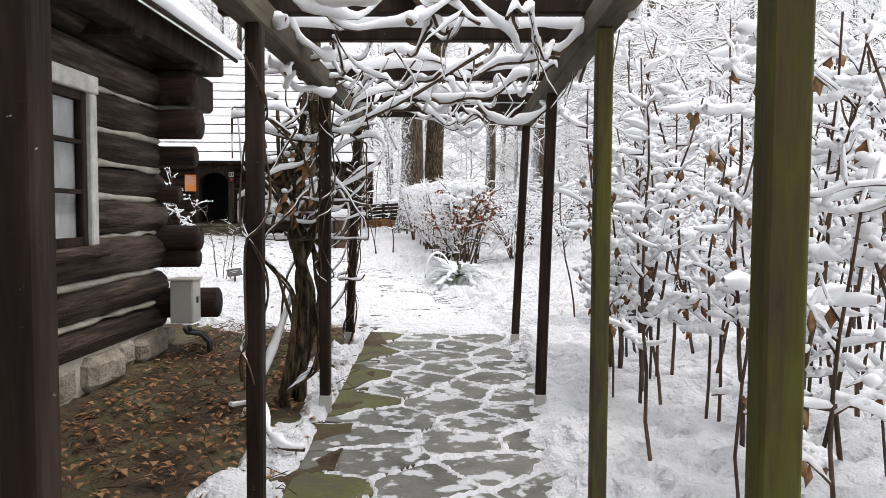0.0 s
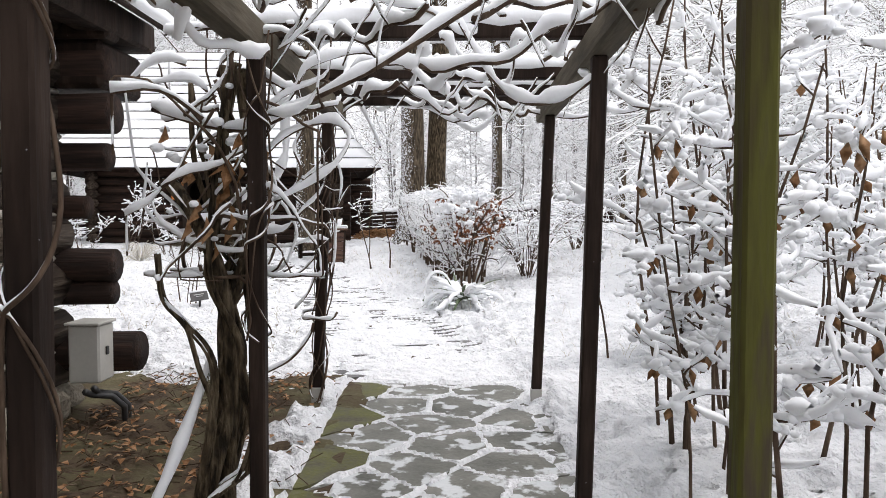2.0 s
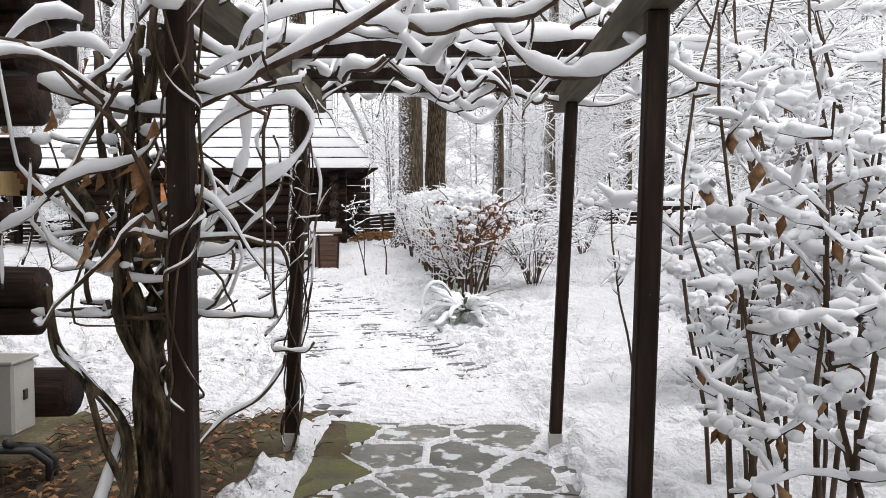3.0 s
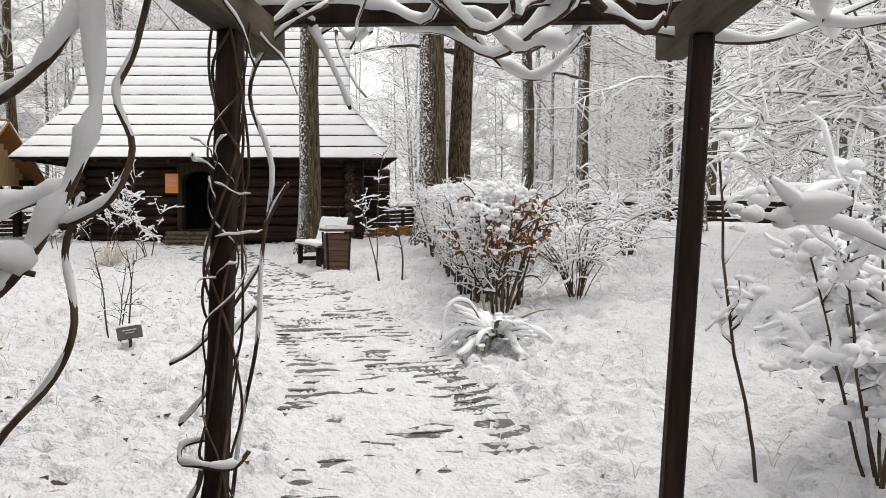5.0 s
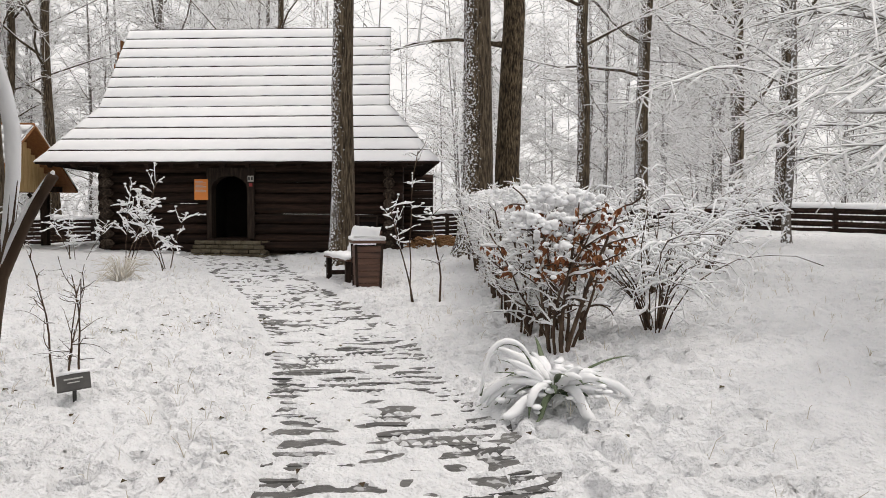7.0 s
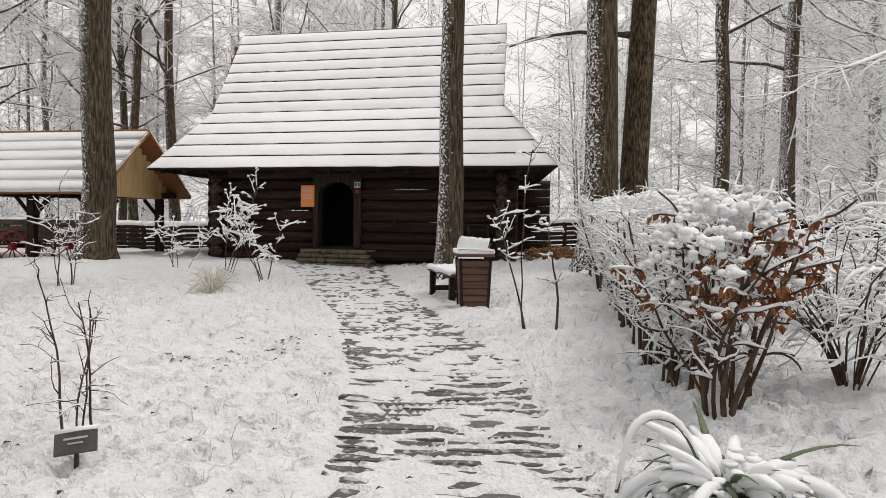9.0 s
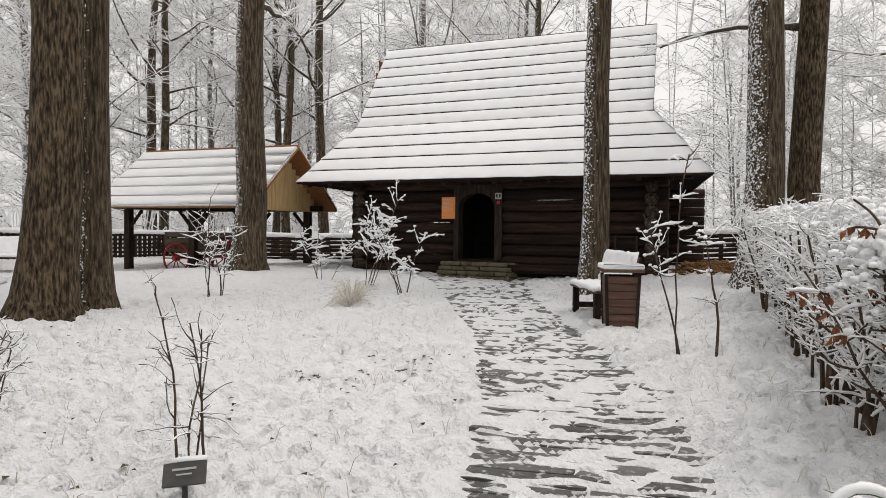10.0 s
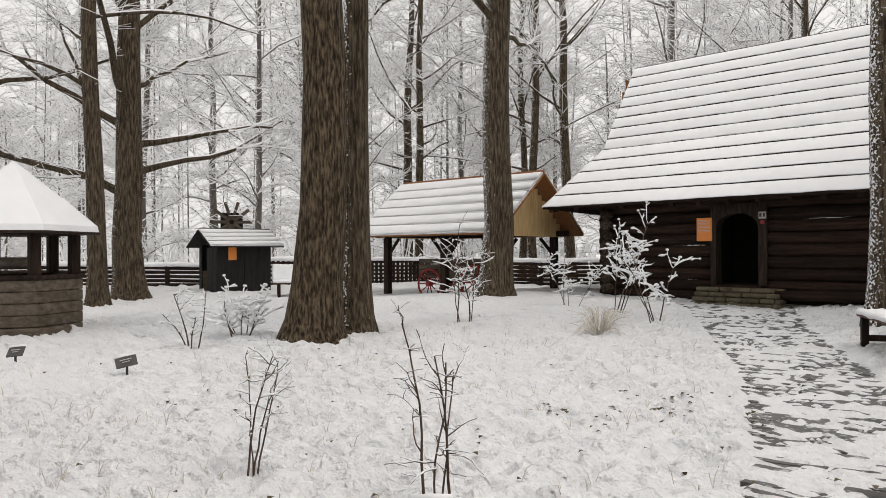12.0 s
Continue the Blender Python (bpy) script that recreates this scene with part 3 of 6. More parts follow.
def build_house():
    house = thing("log_house", "dark brown log house under a steep snow-covered board roof", "house", (0.03, 0, 0.165))
    rng = random.Random(11)
    x0, x1, y0, y1 = -12.0, -3.8, 25.4, 31.8
    z0, zt = 0.42, 2.95
    d0, d1, dz0, dz1 = -8.88, -7.86, 0.86, 2.58
    # foundation
    g = Geo()
    g.box((x0 + 0.05, y0 + 0.02, -0.4), (x1 - 0.05, y1, 0.55), 0.02)
    part("foundation", g, STONE, house, "low dark stone foundation")
    # logs, front wall parted by the door
    n = 9
    h = (zt - z0) / n
    for i in range(n):
        z = z0 + h * (i + 0.5)
        if dz0 - 0.1 < z < dz1 + 0.1:
            runs = [(x0 - 0.22, d0 - 0.12), (d1 + 0.16, x1 + 0.22)]
        else:
            runs = [(x0 - 0.22, x1 + 0.22)]
        for a, b in runs:
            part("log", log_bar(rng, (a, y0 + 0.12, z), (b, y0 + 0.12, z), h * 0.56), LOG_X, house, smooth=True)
        zz = z + h * 0.5
        for xs in (x0 + 0.1, x1 - 0.1):
            if i < n - 1:
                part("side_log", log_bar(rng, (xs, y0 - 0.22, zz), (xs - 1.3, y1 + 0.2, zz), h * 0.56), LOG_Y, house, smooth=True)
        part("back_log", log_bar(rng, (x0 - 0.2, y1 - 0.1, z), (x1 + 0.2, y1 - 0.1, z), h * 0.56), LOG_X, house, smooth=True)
    # door surround with an arched head; the room's shade is painted near-black
    g = Geo()
    arch = [(d0 - 0.14, dz0), (d0 - 0.14, dz1 + 0.22), (d1 + 0.2, dz1 + 0.22), (d1 + 0.2, dz0), (d1, dz0), (d1, dz1 - 0.35)]
    for k in range(1, 8):
        a = math.pi * k / 8
        arch.append(((d0 + d1) / 2 + (d1 - d0) / 2 * math.cos(a), dz1 - 0.35 + 0.35 * math.sin(a)))
    arch += [(d0, dz1 - 0.35), (d0, dz0)]
    turn = Matrix.Translation((0, y0 - 0.06, 0)) @ Matrix.Rotation(math.pi / 2, 4, "X")
    g.prism(arch, -0.30, 0.0, turn)
    part("door_frame", g, LOG, house, "black-brown timber frame with an arched head")
    g = Geo()
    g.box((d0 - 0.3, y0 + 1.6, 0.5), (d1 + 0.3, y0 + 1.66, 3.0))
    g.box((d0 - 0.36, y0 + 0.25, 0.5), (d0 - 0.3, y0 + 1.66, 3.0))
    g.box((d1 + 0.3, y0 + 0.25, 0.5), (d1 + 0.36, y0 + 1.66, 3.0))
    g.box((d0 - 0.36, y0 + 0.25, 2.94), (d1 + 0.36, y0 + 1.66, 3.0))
    part("hallway", g, INNER_SHADE, house, "hallway boards coloured near-black for the shade behind the open door")
    g = Geo()
    g.box((d0 - 0.1, y0 - 0.12, dz0 - 0.08), (d1 + 0.1, y0 + 1.6, dz0 + 0.01), 0.015)
    part("threshold", g, LOG_X, house)
    # stone step
    r2 = random.Random(8)
    for layer in range(4):
        x = -9.3
        while x < -7.3:
            w = r2.uniform(0.25, 0.6)
            part("step_stone", Geo().box((x, y0 - 0.62 + 0.12 * layer + r2.uniform(-0.03, 0.03), 0.36 + 0.115 * layer), (min(x + w, -7.2) - 0.012, y0 - 0.05, 0.36 + 0.115 * (layer + 1) - 0.01), 0.02), STONE_DARK, house)
            x += w
    sill = log_bar(rng, (-7.4, y0 - 0.18, 0.66), (-4.0, y0 - 0.18, 0.70), 0.13)
    part("sill_beam", sill, LOG_X, house, smooth=True)
    # roof
    ez0, ez1 = 2.90, 2.88
    e0, e1 = (-13.55, 24.6, ez0), (-2.5, 24.6, ez1)
    k0, k1 = (-12.95, 26.75, 4.67), (-4.2, 26.75, 4.64)
    t0, t1 = (-13.0, 28.6, 7.40), (-4.5, 28.6, 7.28)
    roof_courses(house, e0, e1, k0, k1, t0, t1, 5, 8)
    back = lambda p: (p[0] - 0.21 * (57.2 - 2 * p[1]), 57.2 - p[1], p[2])
    roof_courses(house, back(e1), back(e0), back(k1), back(k0), back(t1), back(t0), 3, 4)
    roof_courses(house, e1, back(e1), k1, back(k1), (k1[0] - 0.2, 27.4, 5.0), (k1[0] - 0.7, 29.8, 5.0), 5, 1)
    roof_courses(house, back(e0), e0, back(k0), k0, (k0[0] + 0.05, 29.8, 5.0), (k0[0] + 0.05, 27.4, 5.0), 5, 1)
    for xg in (-4.5, -12.9):
        g = Geo()
        for k in range(12):
            yy = 26.9 + k * 0.29
            zz = 4.7 + (2.6) * (1 - abs(yy + 0.14 - 28.6) / 1.75)
            g.box((xg - 0.02 - 0.2 * (yy - 26.9), yy, 4.4), (xg + 0.02 - 0.2 * (yy - 26.9), yy + 0.28, max(4.5, zz - 0.1)), 0.004)
        part("gable", g, EAVE_WOOD, house, "reddish-brown gable boards")
    # eave soffit and rafters' feet
    for k in range(15):
        xx = -13.2 + k * 0.7
        zz = ez0 + (ez1 - ez0) * (xx + 13.55) / 11.05
        m = Matrix.Translation((xx, 24.68, zz - 0.08)) @ Matrix.Rotation(radians(38), 4, "X")
        part("rafter_foot", Geo().box((-0.06, 0, -0.06), (0.06, 1.1, 0.06), 0.01, m), LOG_X, house)
    g = Geo()
    g.box((x0 - 0.75, y0 - 0.02, zt - 0.1), (x1 + 0.75, y0 + 0.2, zt + 0.1), 0.02)
    part("wall_plate", g, LOG_X, house)
    # small window beside the corner, unlit room put into the near-black colour
    win = part("window", Geo().box((-4.74, y0 - 0.02, 1.13), (-4.28, y0 + 0.02, 1.48), 0.004), INNER_SHADE, house, "small window coloured near-black for the unlit room")
    for a, b in (((-4.79, 1.09), (-4.23, 1.14)), ((-4.79, 1.47), (-4.23, 1.52)), ((-4.79, 1.14), (-4.74, 1.47)), ((-4.28, 1.14), (-4.23, 1.47))):
        part("window_frame", Geo().box((a[0], y0 - 0.07, a[1]), (b[0], y0 + 0.01, b[1]), 0.006), LOG, win)
    # board at the doorway and small plates
    board = thing("info_board", "orange information board fixed to dark logs", "sign", (0.03, 0, 0.165))
    g = Geo()
    g.box((-9.36, y0 - 0.085, 1.92), (-8.97, y0 - 0.06, 2.49), 0.006)
    part("panel", g, ORANGE, board)
    g = Geo()
    for k in range(9):
        g.box((-9.33, y0 - 0.089, 2.42 - k * 0.035), (-9.33 + (0.31 if k % 3 else 0.22), y0 - 0.086, 2.432 - k * 0.035), 0.001)
    part("text_bars", g, PRINT, board)
    plate = thing("door_plate", "small pale pictogram plate on the door post", "sign", (0.03, 0, 0.165))
    g = Geo()
    g.box((-7.83, y0 - 0.10, 2.42), (-7.66, y0 - 0.08, 2.58), 0.004)
    part("panel", g, METAL_BOX, plate)
    g = Geo()
    g.box((-7.81, y0 - 0.104, 2.46), (-7.76, y0 - 0.101, 2.55), 0.002)
    g.box((-7.73, y0 - 0.104, 2.46), (-7.68, y0 - 0.101, 2.55), 0.002)
    part("pictogram", g, DARK_METAL, plate)
    g = Geo()
    g.box((-7.79, y0 - 0.10, 2.29), (-7.70, y0 - 0.08, 2.38), 0.004)
    part("small_label", g, RED, plate, "small red and white label")
    return house


build_house()


# ---- the log cabin beside the pergola ----
def build_cabin():
    cab = thing("log_cabin", "old grey-brown log cabin with pale chinking and a stone base", "house", (0, -0.2, 0.045))
    rng = random.Random(21)
    xw, yc, yb = -2.58, 6.35, -3.0
    zs = [0.42, 0.66, 0.93, 1.25, 1.53, 1.77, 2.02, 2.30, 2.60, 2.95]
    wy0, wy1, wz0, wz1 = 3.85, 4.97, 1.2, 2.22
    for a, b in zip(zs, zs[1:]):
        z, r = (a + b) / 2, (b - a) / 2
        runs = [(yb, yc)]
        if wz0 - 0.02 < z < wz1 + 0.02:
            runs = [(yb, wy0 - 0.08), (wy1 + 0.06, yc)]
        for p, q in runs:
            part("log", log_bar(rng, (xw - 0.02, p, z), (xw - 0.02, q, z), r * 0.97, 12, 0.012, 1.0), LOG_Y, cab, smooth=True)
    # chinking between the logs
    for z in zs[1:-2]:
        for p, q in ([(yb, wy0 - 0.1), (wy1 + 0.08, yc - 0.05)] if wz0 < z < wz1 + 0.02 else [(yb, yc - 0.05)]):
            g = Geo()
            k = int((q - p) / 0.25) + 1
            pts = [Vector((xw + 0.03, p + (q - p) * i / k, z + rng.uniform(-0.008, 0.008))) for i in range(k + 1)]
            g.tube(pts, [rng.choice((0.015, 0.035, 0.045, 0.055)) * rng.uniform(0.8, 1.1) for _ in pts], 6, True, 0.6)
            part("chinking", g, CHINK, cab, "crumbling pale lime chinking", True)
    # log ends of the end wall, standing out at the corner
    for z, r, out in ((2.17, 0.135, 0.28), (1.89, 0.10, 0.24), (1.58, 0.085, 0.10), (1.21, 0.12, 0.27), (1.02, 0.085, 0.26), (0.64, 0.14, 0.42), (2.47, 0.12, 0.25)):
        g = log_bar(rng, (-9, yc - 0.02, z), (xw + 0.12 + out, yc - 0.02, z), r, 14)
        part("log_end", g, LOG_X, cab, "end-grain log protruding at the corner", True)
    # stone base
    g = Geo()
    y = yb
    while y < yc:
        w = rng.uniform(0.25, 0.55)
        split = rng.uniform(0.12, 0.3)
        for z0, z1 in ((-0.2, split), (split, 0.43)):
            tilt = Matrix.Translation((xw, y, z0)) @ Matrix.Rotation(rng.uniform(-0.07, 0.07), 4, "X") @ Matrix.Rotation(rng.uniform(-0.12, 0.12), 4, "Z")
            part("base_stone", Geo().box((-0.3, rng.uniform(0.0, 0.03), rng.uniform(0, 0.03)), (0.1 + rng.uniform(-0.04, 0.07), min(w, yc + 0.05 - y), z1 - z0 + rng.uniform(-0.03, 0.02)), rng.uniform(0.05, 0.09), tilt), STONE, cab)
        y += w
    g = Geo()
    g.box((xw - 0.32, yb, -0.2), (xw + 0.05, yc - 0.05, 0.45), 0.01)
    part("mortar", g, CHINK, cab)
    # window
    # near-black backing stands in for the shade of the room behind the panes
    win = part("window", Geo().box((xw - 0.1, wy0 - 0.09, wz0 - 0.06), (xw - 0.06, wy1 + 0.07, wz1 + 0.08), 0.004), INNER_SHADE, cab, "small two-leaf window with dark sashes")
    g = Geo()
    for a, b in (((xw - 0.05, wy0 - 0.1, wz1), (xw + 0.15, wy1 + 0.1, wz1 + 0.12)), ((xw - 0.05, wy1, wz0), (xw + 0.14, wy1 + 0.09, wz1)), ((xw - 0.05, wy0 - 0.1, wz0), (xw + 0.14, wy0, wz1))):
        g.box(a, b, 0.008)
    part("casing", g, WHITE_PAINT, win, "peeling white-painted casing")
    g = Geo()
    for yy in (wy0 + 0.02, (wy0 + wy1) / 2 + 0.01):
        w = (wy1 - wy0) / 2 - 0.03
        for a, b in (((0, 0), (0.06, 1)), ((w - 0.06, 0), (w, 1))):
            g.box((xw + 0.06, yy + a[0], wz0), (xw + 0.12, yy + b[0], wz1), 0.006)
        for z in (wz0, wz1 - 0.06, wz0 + (wz1 - wz0) * 0.34, wz0 + (wz1 - wz0) * 0.66):
            g.box((xw + 0.062, yy + 0.06, z), (xw + 0.115, yy + w - 0.06, z + (0.06 if z in (wz0, wz1 - 0.06) else 0.03)), 0.004)
    part("sash", g, POST, win, "dark brown sash bars")
    g = Geo()
    g.box((xw + 0.085, wy0 + 0.02, wz0 + 0.02), (xw + 0.09, wy1 - 0.02, wz1 - 0.02), 0.001)
    pane = part("pane", g, GLASS, win)
    pane.visible_shadow = False
    g = Geo()
    folds = 40
    for i in range(folds + 1):
        yy = wy0 + (wy1 - wy0) * i / folds
        for zz in (wz0 + 0.02, wz1 - 0.02):
            for dx in (0.0, -0.004):
                g.v.append((xw + 0.045 + 0.012 * math.sin(i * 1.7) + dx, yy, zz))
    for i in range(folds):
        o = i * 4
        g.f += [(o, o + 4, o + 6, o + 2), (o + 1, o + 3, o + 7, o + 5)]
    part("curtain", g, WHITE_PAINT, win, "white lace curtain behind the glass", True)
    g = Geo()
    g.box((xw - 0.02, wy0 - 0.15, wz0 - 0.08), (xw + 0.2, wy1 + 0.14, wz0), 0.015)
    part("window_sill", g, LOG_Y, win)
    # roof with snow
    ex, ez, ey = -1.98, 2.80, 6.75
    g = Geo()
    run = 3.2
    for k in range(5):
        a = k / 5
        m = Matrix.Translation((ex - run * a, 0, ez + run * 0.95 * a)) @ Matrix.Rotation(radians(43.5), 4, "Y")
        g.box((-0.92, yb - 0.5, -0.03), (0.03, ey, 0.0), 0.006, m)
    roof = part("roof", g, POST, cab, "dark board roof with a wide eave")
    s = Geo()
    m = Matrix.Translation((ex, 0, ez)) @ Matrix.Rotation(radians(43.5), 4, "Y")
    n = 60
    for i in range(n + 1):
        y = yb - 0.5 + (ey - yb + 0.5) * i / n
        e = rng.uniform(-0.015, 0.015)
        s.v += [tuple(m @ Vector(p)) for p in ((-4.5, y, 0.004), (-4.5, y, 0.085), (-0.02 + e, y, 0.08 + rng.uniform(-0.008, 0.008)), (0.02 + e, y, 0.05), (0.012 + e, y, 0.004))]
    for i in range(n):
        for q in range(4):
            o = i * 5 + q
            s.f.append((o, o + 5, o + 6, o + 1))
    s.f += [(4, 3, 2, 1, 0), tuple(n * 5 + q for q in range(5))]
    part("snow_cover", s, SNOW, roof, "smooth snow layer", True)
    for y in (-1.5, 0.2, 1.9, 3.6, 5.1, 6.3):
        part("eave_beam", Geo().box((xw - 0.3, y - 0.09, 2.62), (xw + 0.42, y + 0.09, 2.82), 0.02), POST, cab, "dark beam carrying the eave")
    g = Geo()
    g.box((xw + 0.22, yb, 2.66), (xw + 0.44, 6.9, 2.86), 0.02)
    g.box((xw - 0.4, yc - 0.1, 2.32), (xw + 0.36, yc + 0.5, 2.62), 0.03)
    part("eave_plate", g, POST, cab)
    # inner walls that close the cabin
    g = Geo()
    g.box((-9.0, yb, -0.1), (xw - 0.25, yc - 0.05, 2.95), 0.01)
    part("core", g, LOG, cab)
    g = Geo()
    outline = [(-9.0, 2.9), (xw, 2.9), (-5.6, 6.1)]
    turn = Matrix.Translation((0, yc + 0.1, 0)) @ Matrix.Rotation(math.pi / 2, 4, "X")
    g.prism(outline, -0.03, 0.03, turn)
    part("gable", g, LOG, cab)
    # electric box on the wall
    box = thing("meter_box", "pale grey enamelled meter box on the log corner", "electric box", (0, -0.2, 0.045))
    g = Geo()
    g.box((-2.31, 5.95, 0.52), (-2.12, 6.14, 0.87), 0.012)
    b = part("body", g, METAL_BOX, box)
    g = Geo()
    g.box((-2.32, 5.93, 0.868), (-2.11, 6.16, 0.884), 0.006)
    part("lid", g, METAL_BOX, box)
    g = Geo()
    g.box((-2.122, 6.03, 0.68), (-2.110, 6.06, 0.73), 0.003)
    part("lock", g, DARK_METAL, box, "small dark lock")
    for k in range(2):
        g = Geo()
        pts = [Vector((-2.14, 5.82 + 0.1 * k, 0.5)), Vector((-2.19, 6.0 + 0.07 * k, 0.44)), Vector((-2.10, 6.06 + 0.06 * k, 0.42)), Vector((-2.05, 6.12 + 0.05 * k, 0.34)), Vector((-2.06, 6.14 + 0.05 * k, 0.16))]
        part("cable", g.tube(pts, 0.02, 7), DARK_METAL, box, "black cable conduit", True)
    return cab


build_cabin()


# ---- pergola ----
# foot x, y, head x, half width, green with algae
POSTS_R = [(0.73, 1.68, 0.73, 0.047, True), (0.612, 3.12, 0.612, 0.034, True), (0.565, 4.86, 0.62, 0.034, False), (0.545, 6.72, 0.632, 0.034, False), (0.62, -0.4, 0.62, 0.045, True), (0.62, -2.1, 0.62, 0.045, True)]
POSTS_L = [(-0.945, 1.62, -0.945, 0.047, False), (-0.828, 3.05, -0.818, 0.034, False), (-0.826, 4.70, -0.822, 0.034, False), (-0.95, 6.62, -0.866, 0.034, False), (-0.80, -0.3, -0.80, 0.045, False), (-0.80, -2.0, -0.80, 0.045, False)]
BEAM_Z = 2.25


def build_pergola():
    per = thing("pergola", "dark stained timber pergola overgrown with snowy vines", "pergola", (0, -0.2, 0))
    rng = random.Random(31)
    for x, y, head, w, green in POSTS_R + POSTS_L:
        z = lz(x, y - 0.2)
        k = (head - x) / (BEAM_Z - z)
        shear = Matrix(((1, 0, k, -k * z), (0, 1, 0, 0), (0, 0, 1, 0), (0, 0, 0, 1)))
        g = Geo()
        g.box((x - w, y - w, z + 0.10), (x + w, y + w, BEAM_Z), 0.008, shear)
        part("post", g, POST_GREEN if green else POST, per, "timber post stained green by algae" if green else "dark brown square post")
        g = Geo()
        g.box((x - w - 0.004, y - w - 0.004, z - 0.12), (x + w + 0.004, y + w + 0.004, z + 0.105), 0.006, shear)
        part("post_shoe", g, METAL_BOX, per, "pale steel post shoe")
    for x0, x1, y0, y1 in ((0.61, 0.635, -2.6, 7.15), (-0.80, -0.872, -2.6, 7.1)):
        g = Geo()
        ang = math.atan2(x0 - x1, y1 - y0)
        m = Matrix.Translation((x0, y0, BEAM_Z)) @ Matrix.Rotation(ang, 4, "Z")
        g.box((-0.055, 0, 0), (0.055, y1 - y0, 0.13), 0.01, m)
        part("beam", g, BEAM, per, "weathered grey-brown beam")
    for y in (-2.3, -1.6, -0.9, 0.2, 0.9, 1.6, 2.4, 3.35, 3.9, 5.05, 6.05, 6.62, 7.02):
        g = Geo()
        y += rng.uniform(-0.02, 0.02)
        g.box((-1.06, y - 0.035, BEAM_Z + 0.115), (0.78, y + 0.035, BEAM_Z + 0.19), 0.008)
        raf = part("rafter", g, POST, per)
        s = Geo()
        k = 16
        pts = [Vector((-1.05 + 1.82 * i / k, y, BEAM_Z + 0.21 + rng.uniform(-0.006, 0.012))) for i in range(k + 1)]
        s.tube(pts, [rng.uniform(0.042, 0.068) for _ in pts], 7, True, 0.9)
        part("snow_ridge", s, SNOW, raf, "soft snow along the rafter", True)
    return per


build_pergola()


# ---- flagstones and path slabs ----
def clip_cell(i, pts, box):
    """The outline of one flagstone: the part of the plane nearest to its seed."""
    x0, x1, y0, y1 = box
    poly = [Vector((x0, y0)), Vector((x1, y0)), Vector((x1, y1)), Vector((x0, y1))]
    c = Vector(pts[i])
    for j, q in enumerate(pts):
        q = Vector(q)
        if j == i or (q - c).length > 1.6:
            continue
        mid, n = (c + q) / 2, (q - c).normalized()
        out = []
        for a, b in zip(poly, poly[1:] + poly[:1]):
            da, db = (a - mid).dot(n) + 0.008, (b - mid).dot(n) + 0.008
            if da <= 0:
                out.append(a)
            if da * db < 0:
                out.append(a.lerp(b, da / (da - db)))
        poly = out
        if len(poly) < 3:
            return None
    return poly


def build_pavement():
    pave = thing("pavement", "irregular grey flagstones with snow in the joints", "pavement", kind="structure")
    rng = random.Random(41)
    for i in range(len(FLAG_SEEDS)):
        poly = clip_cell(i, FLAG_SEEDS, PAVE)
        if not poly:
            continue
        cx, cy = FLAG_SEEDS[i]
        g = Geo()
        z = lz(cx, cy)
        slope = (lz(cx, cy + 0.2) - lz(cx, cy - 0.2)) / 0.4
        g.prism([(p.x, p.y) for p in poly], -0.08, 0.0)
        dz = rng.uniform(-0.003, 0.003)
        g.v = [(x, y, zz + z + (y - cy) * slope + dz) for x, y, zz in g.v]
        part("flagstone", g, FLAG_MOSS if (cx < -0.60 or (cx < -0.45 and cy < 2.6)) else FLAG, pave)


build_pavement()


def build_slabs():
    way = thing("path", "dark wet stone slabs showing through trodden snow", "path", kind="structure")
    rng = random.Random(43)
    y, count = 7.25, 0
    while y < 24.6:
        d = rng.uniform(0.17, 0.26) * (1.0 if y < 14 else 1.5)
        xl, xr = np.interp(y, *PATH_L), np.interp(y, *PATH_R)
        x = xl + rng.uniform(0, 0.1)
        while x < xr - 0.1:
            w = rng.uniform(0.35, 0.8) * (1.0 if y < 14 else 1.3)
            b = min(x + w, xr)
            z = lz((x + b) / 2, y + d / 2)
            g = Geo()
            j = lambda s=0.025: rng.uniform(-s, s)
            g.prism([(x + j(), y + 0.01 + j(0.02)), ((x + b) / 2, y + j(0.02)), (b - 0.015 + j(), y + 0.01 + j(0.02)), (b - 0.015 + j(), y + d + j(0.02)), ((x + b) / 2, y + d + j(0.02)), (x + j(), y + d + j(0.02))], -0.06, rng.uniform(-0.002, 0.004))
            g.v = [(px, py + 0.28 * (px - (xl + xr) / 2), pz + lz(px, py)) for px, py, pz in g.v]
            part("slab", g, WET, way)
            x += w
        y += d


build_slabs()


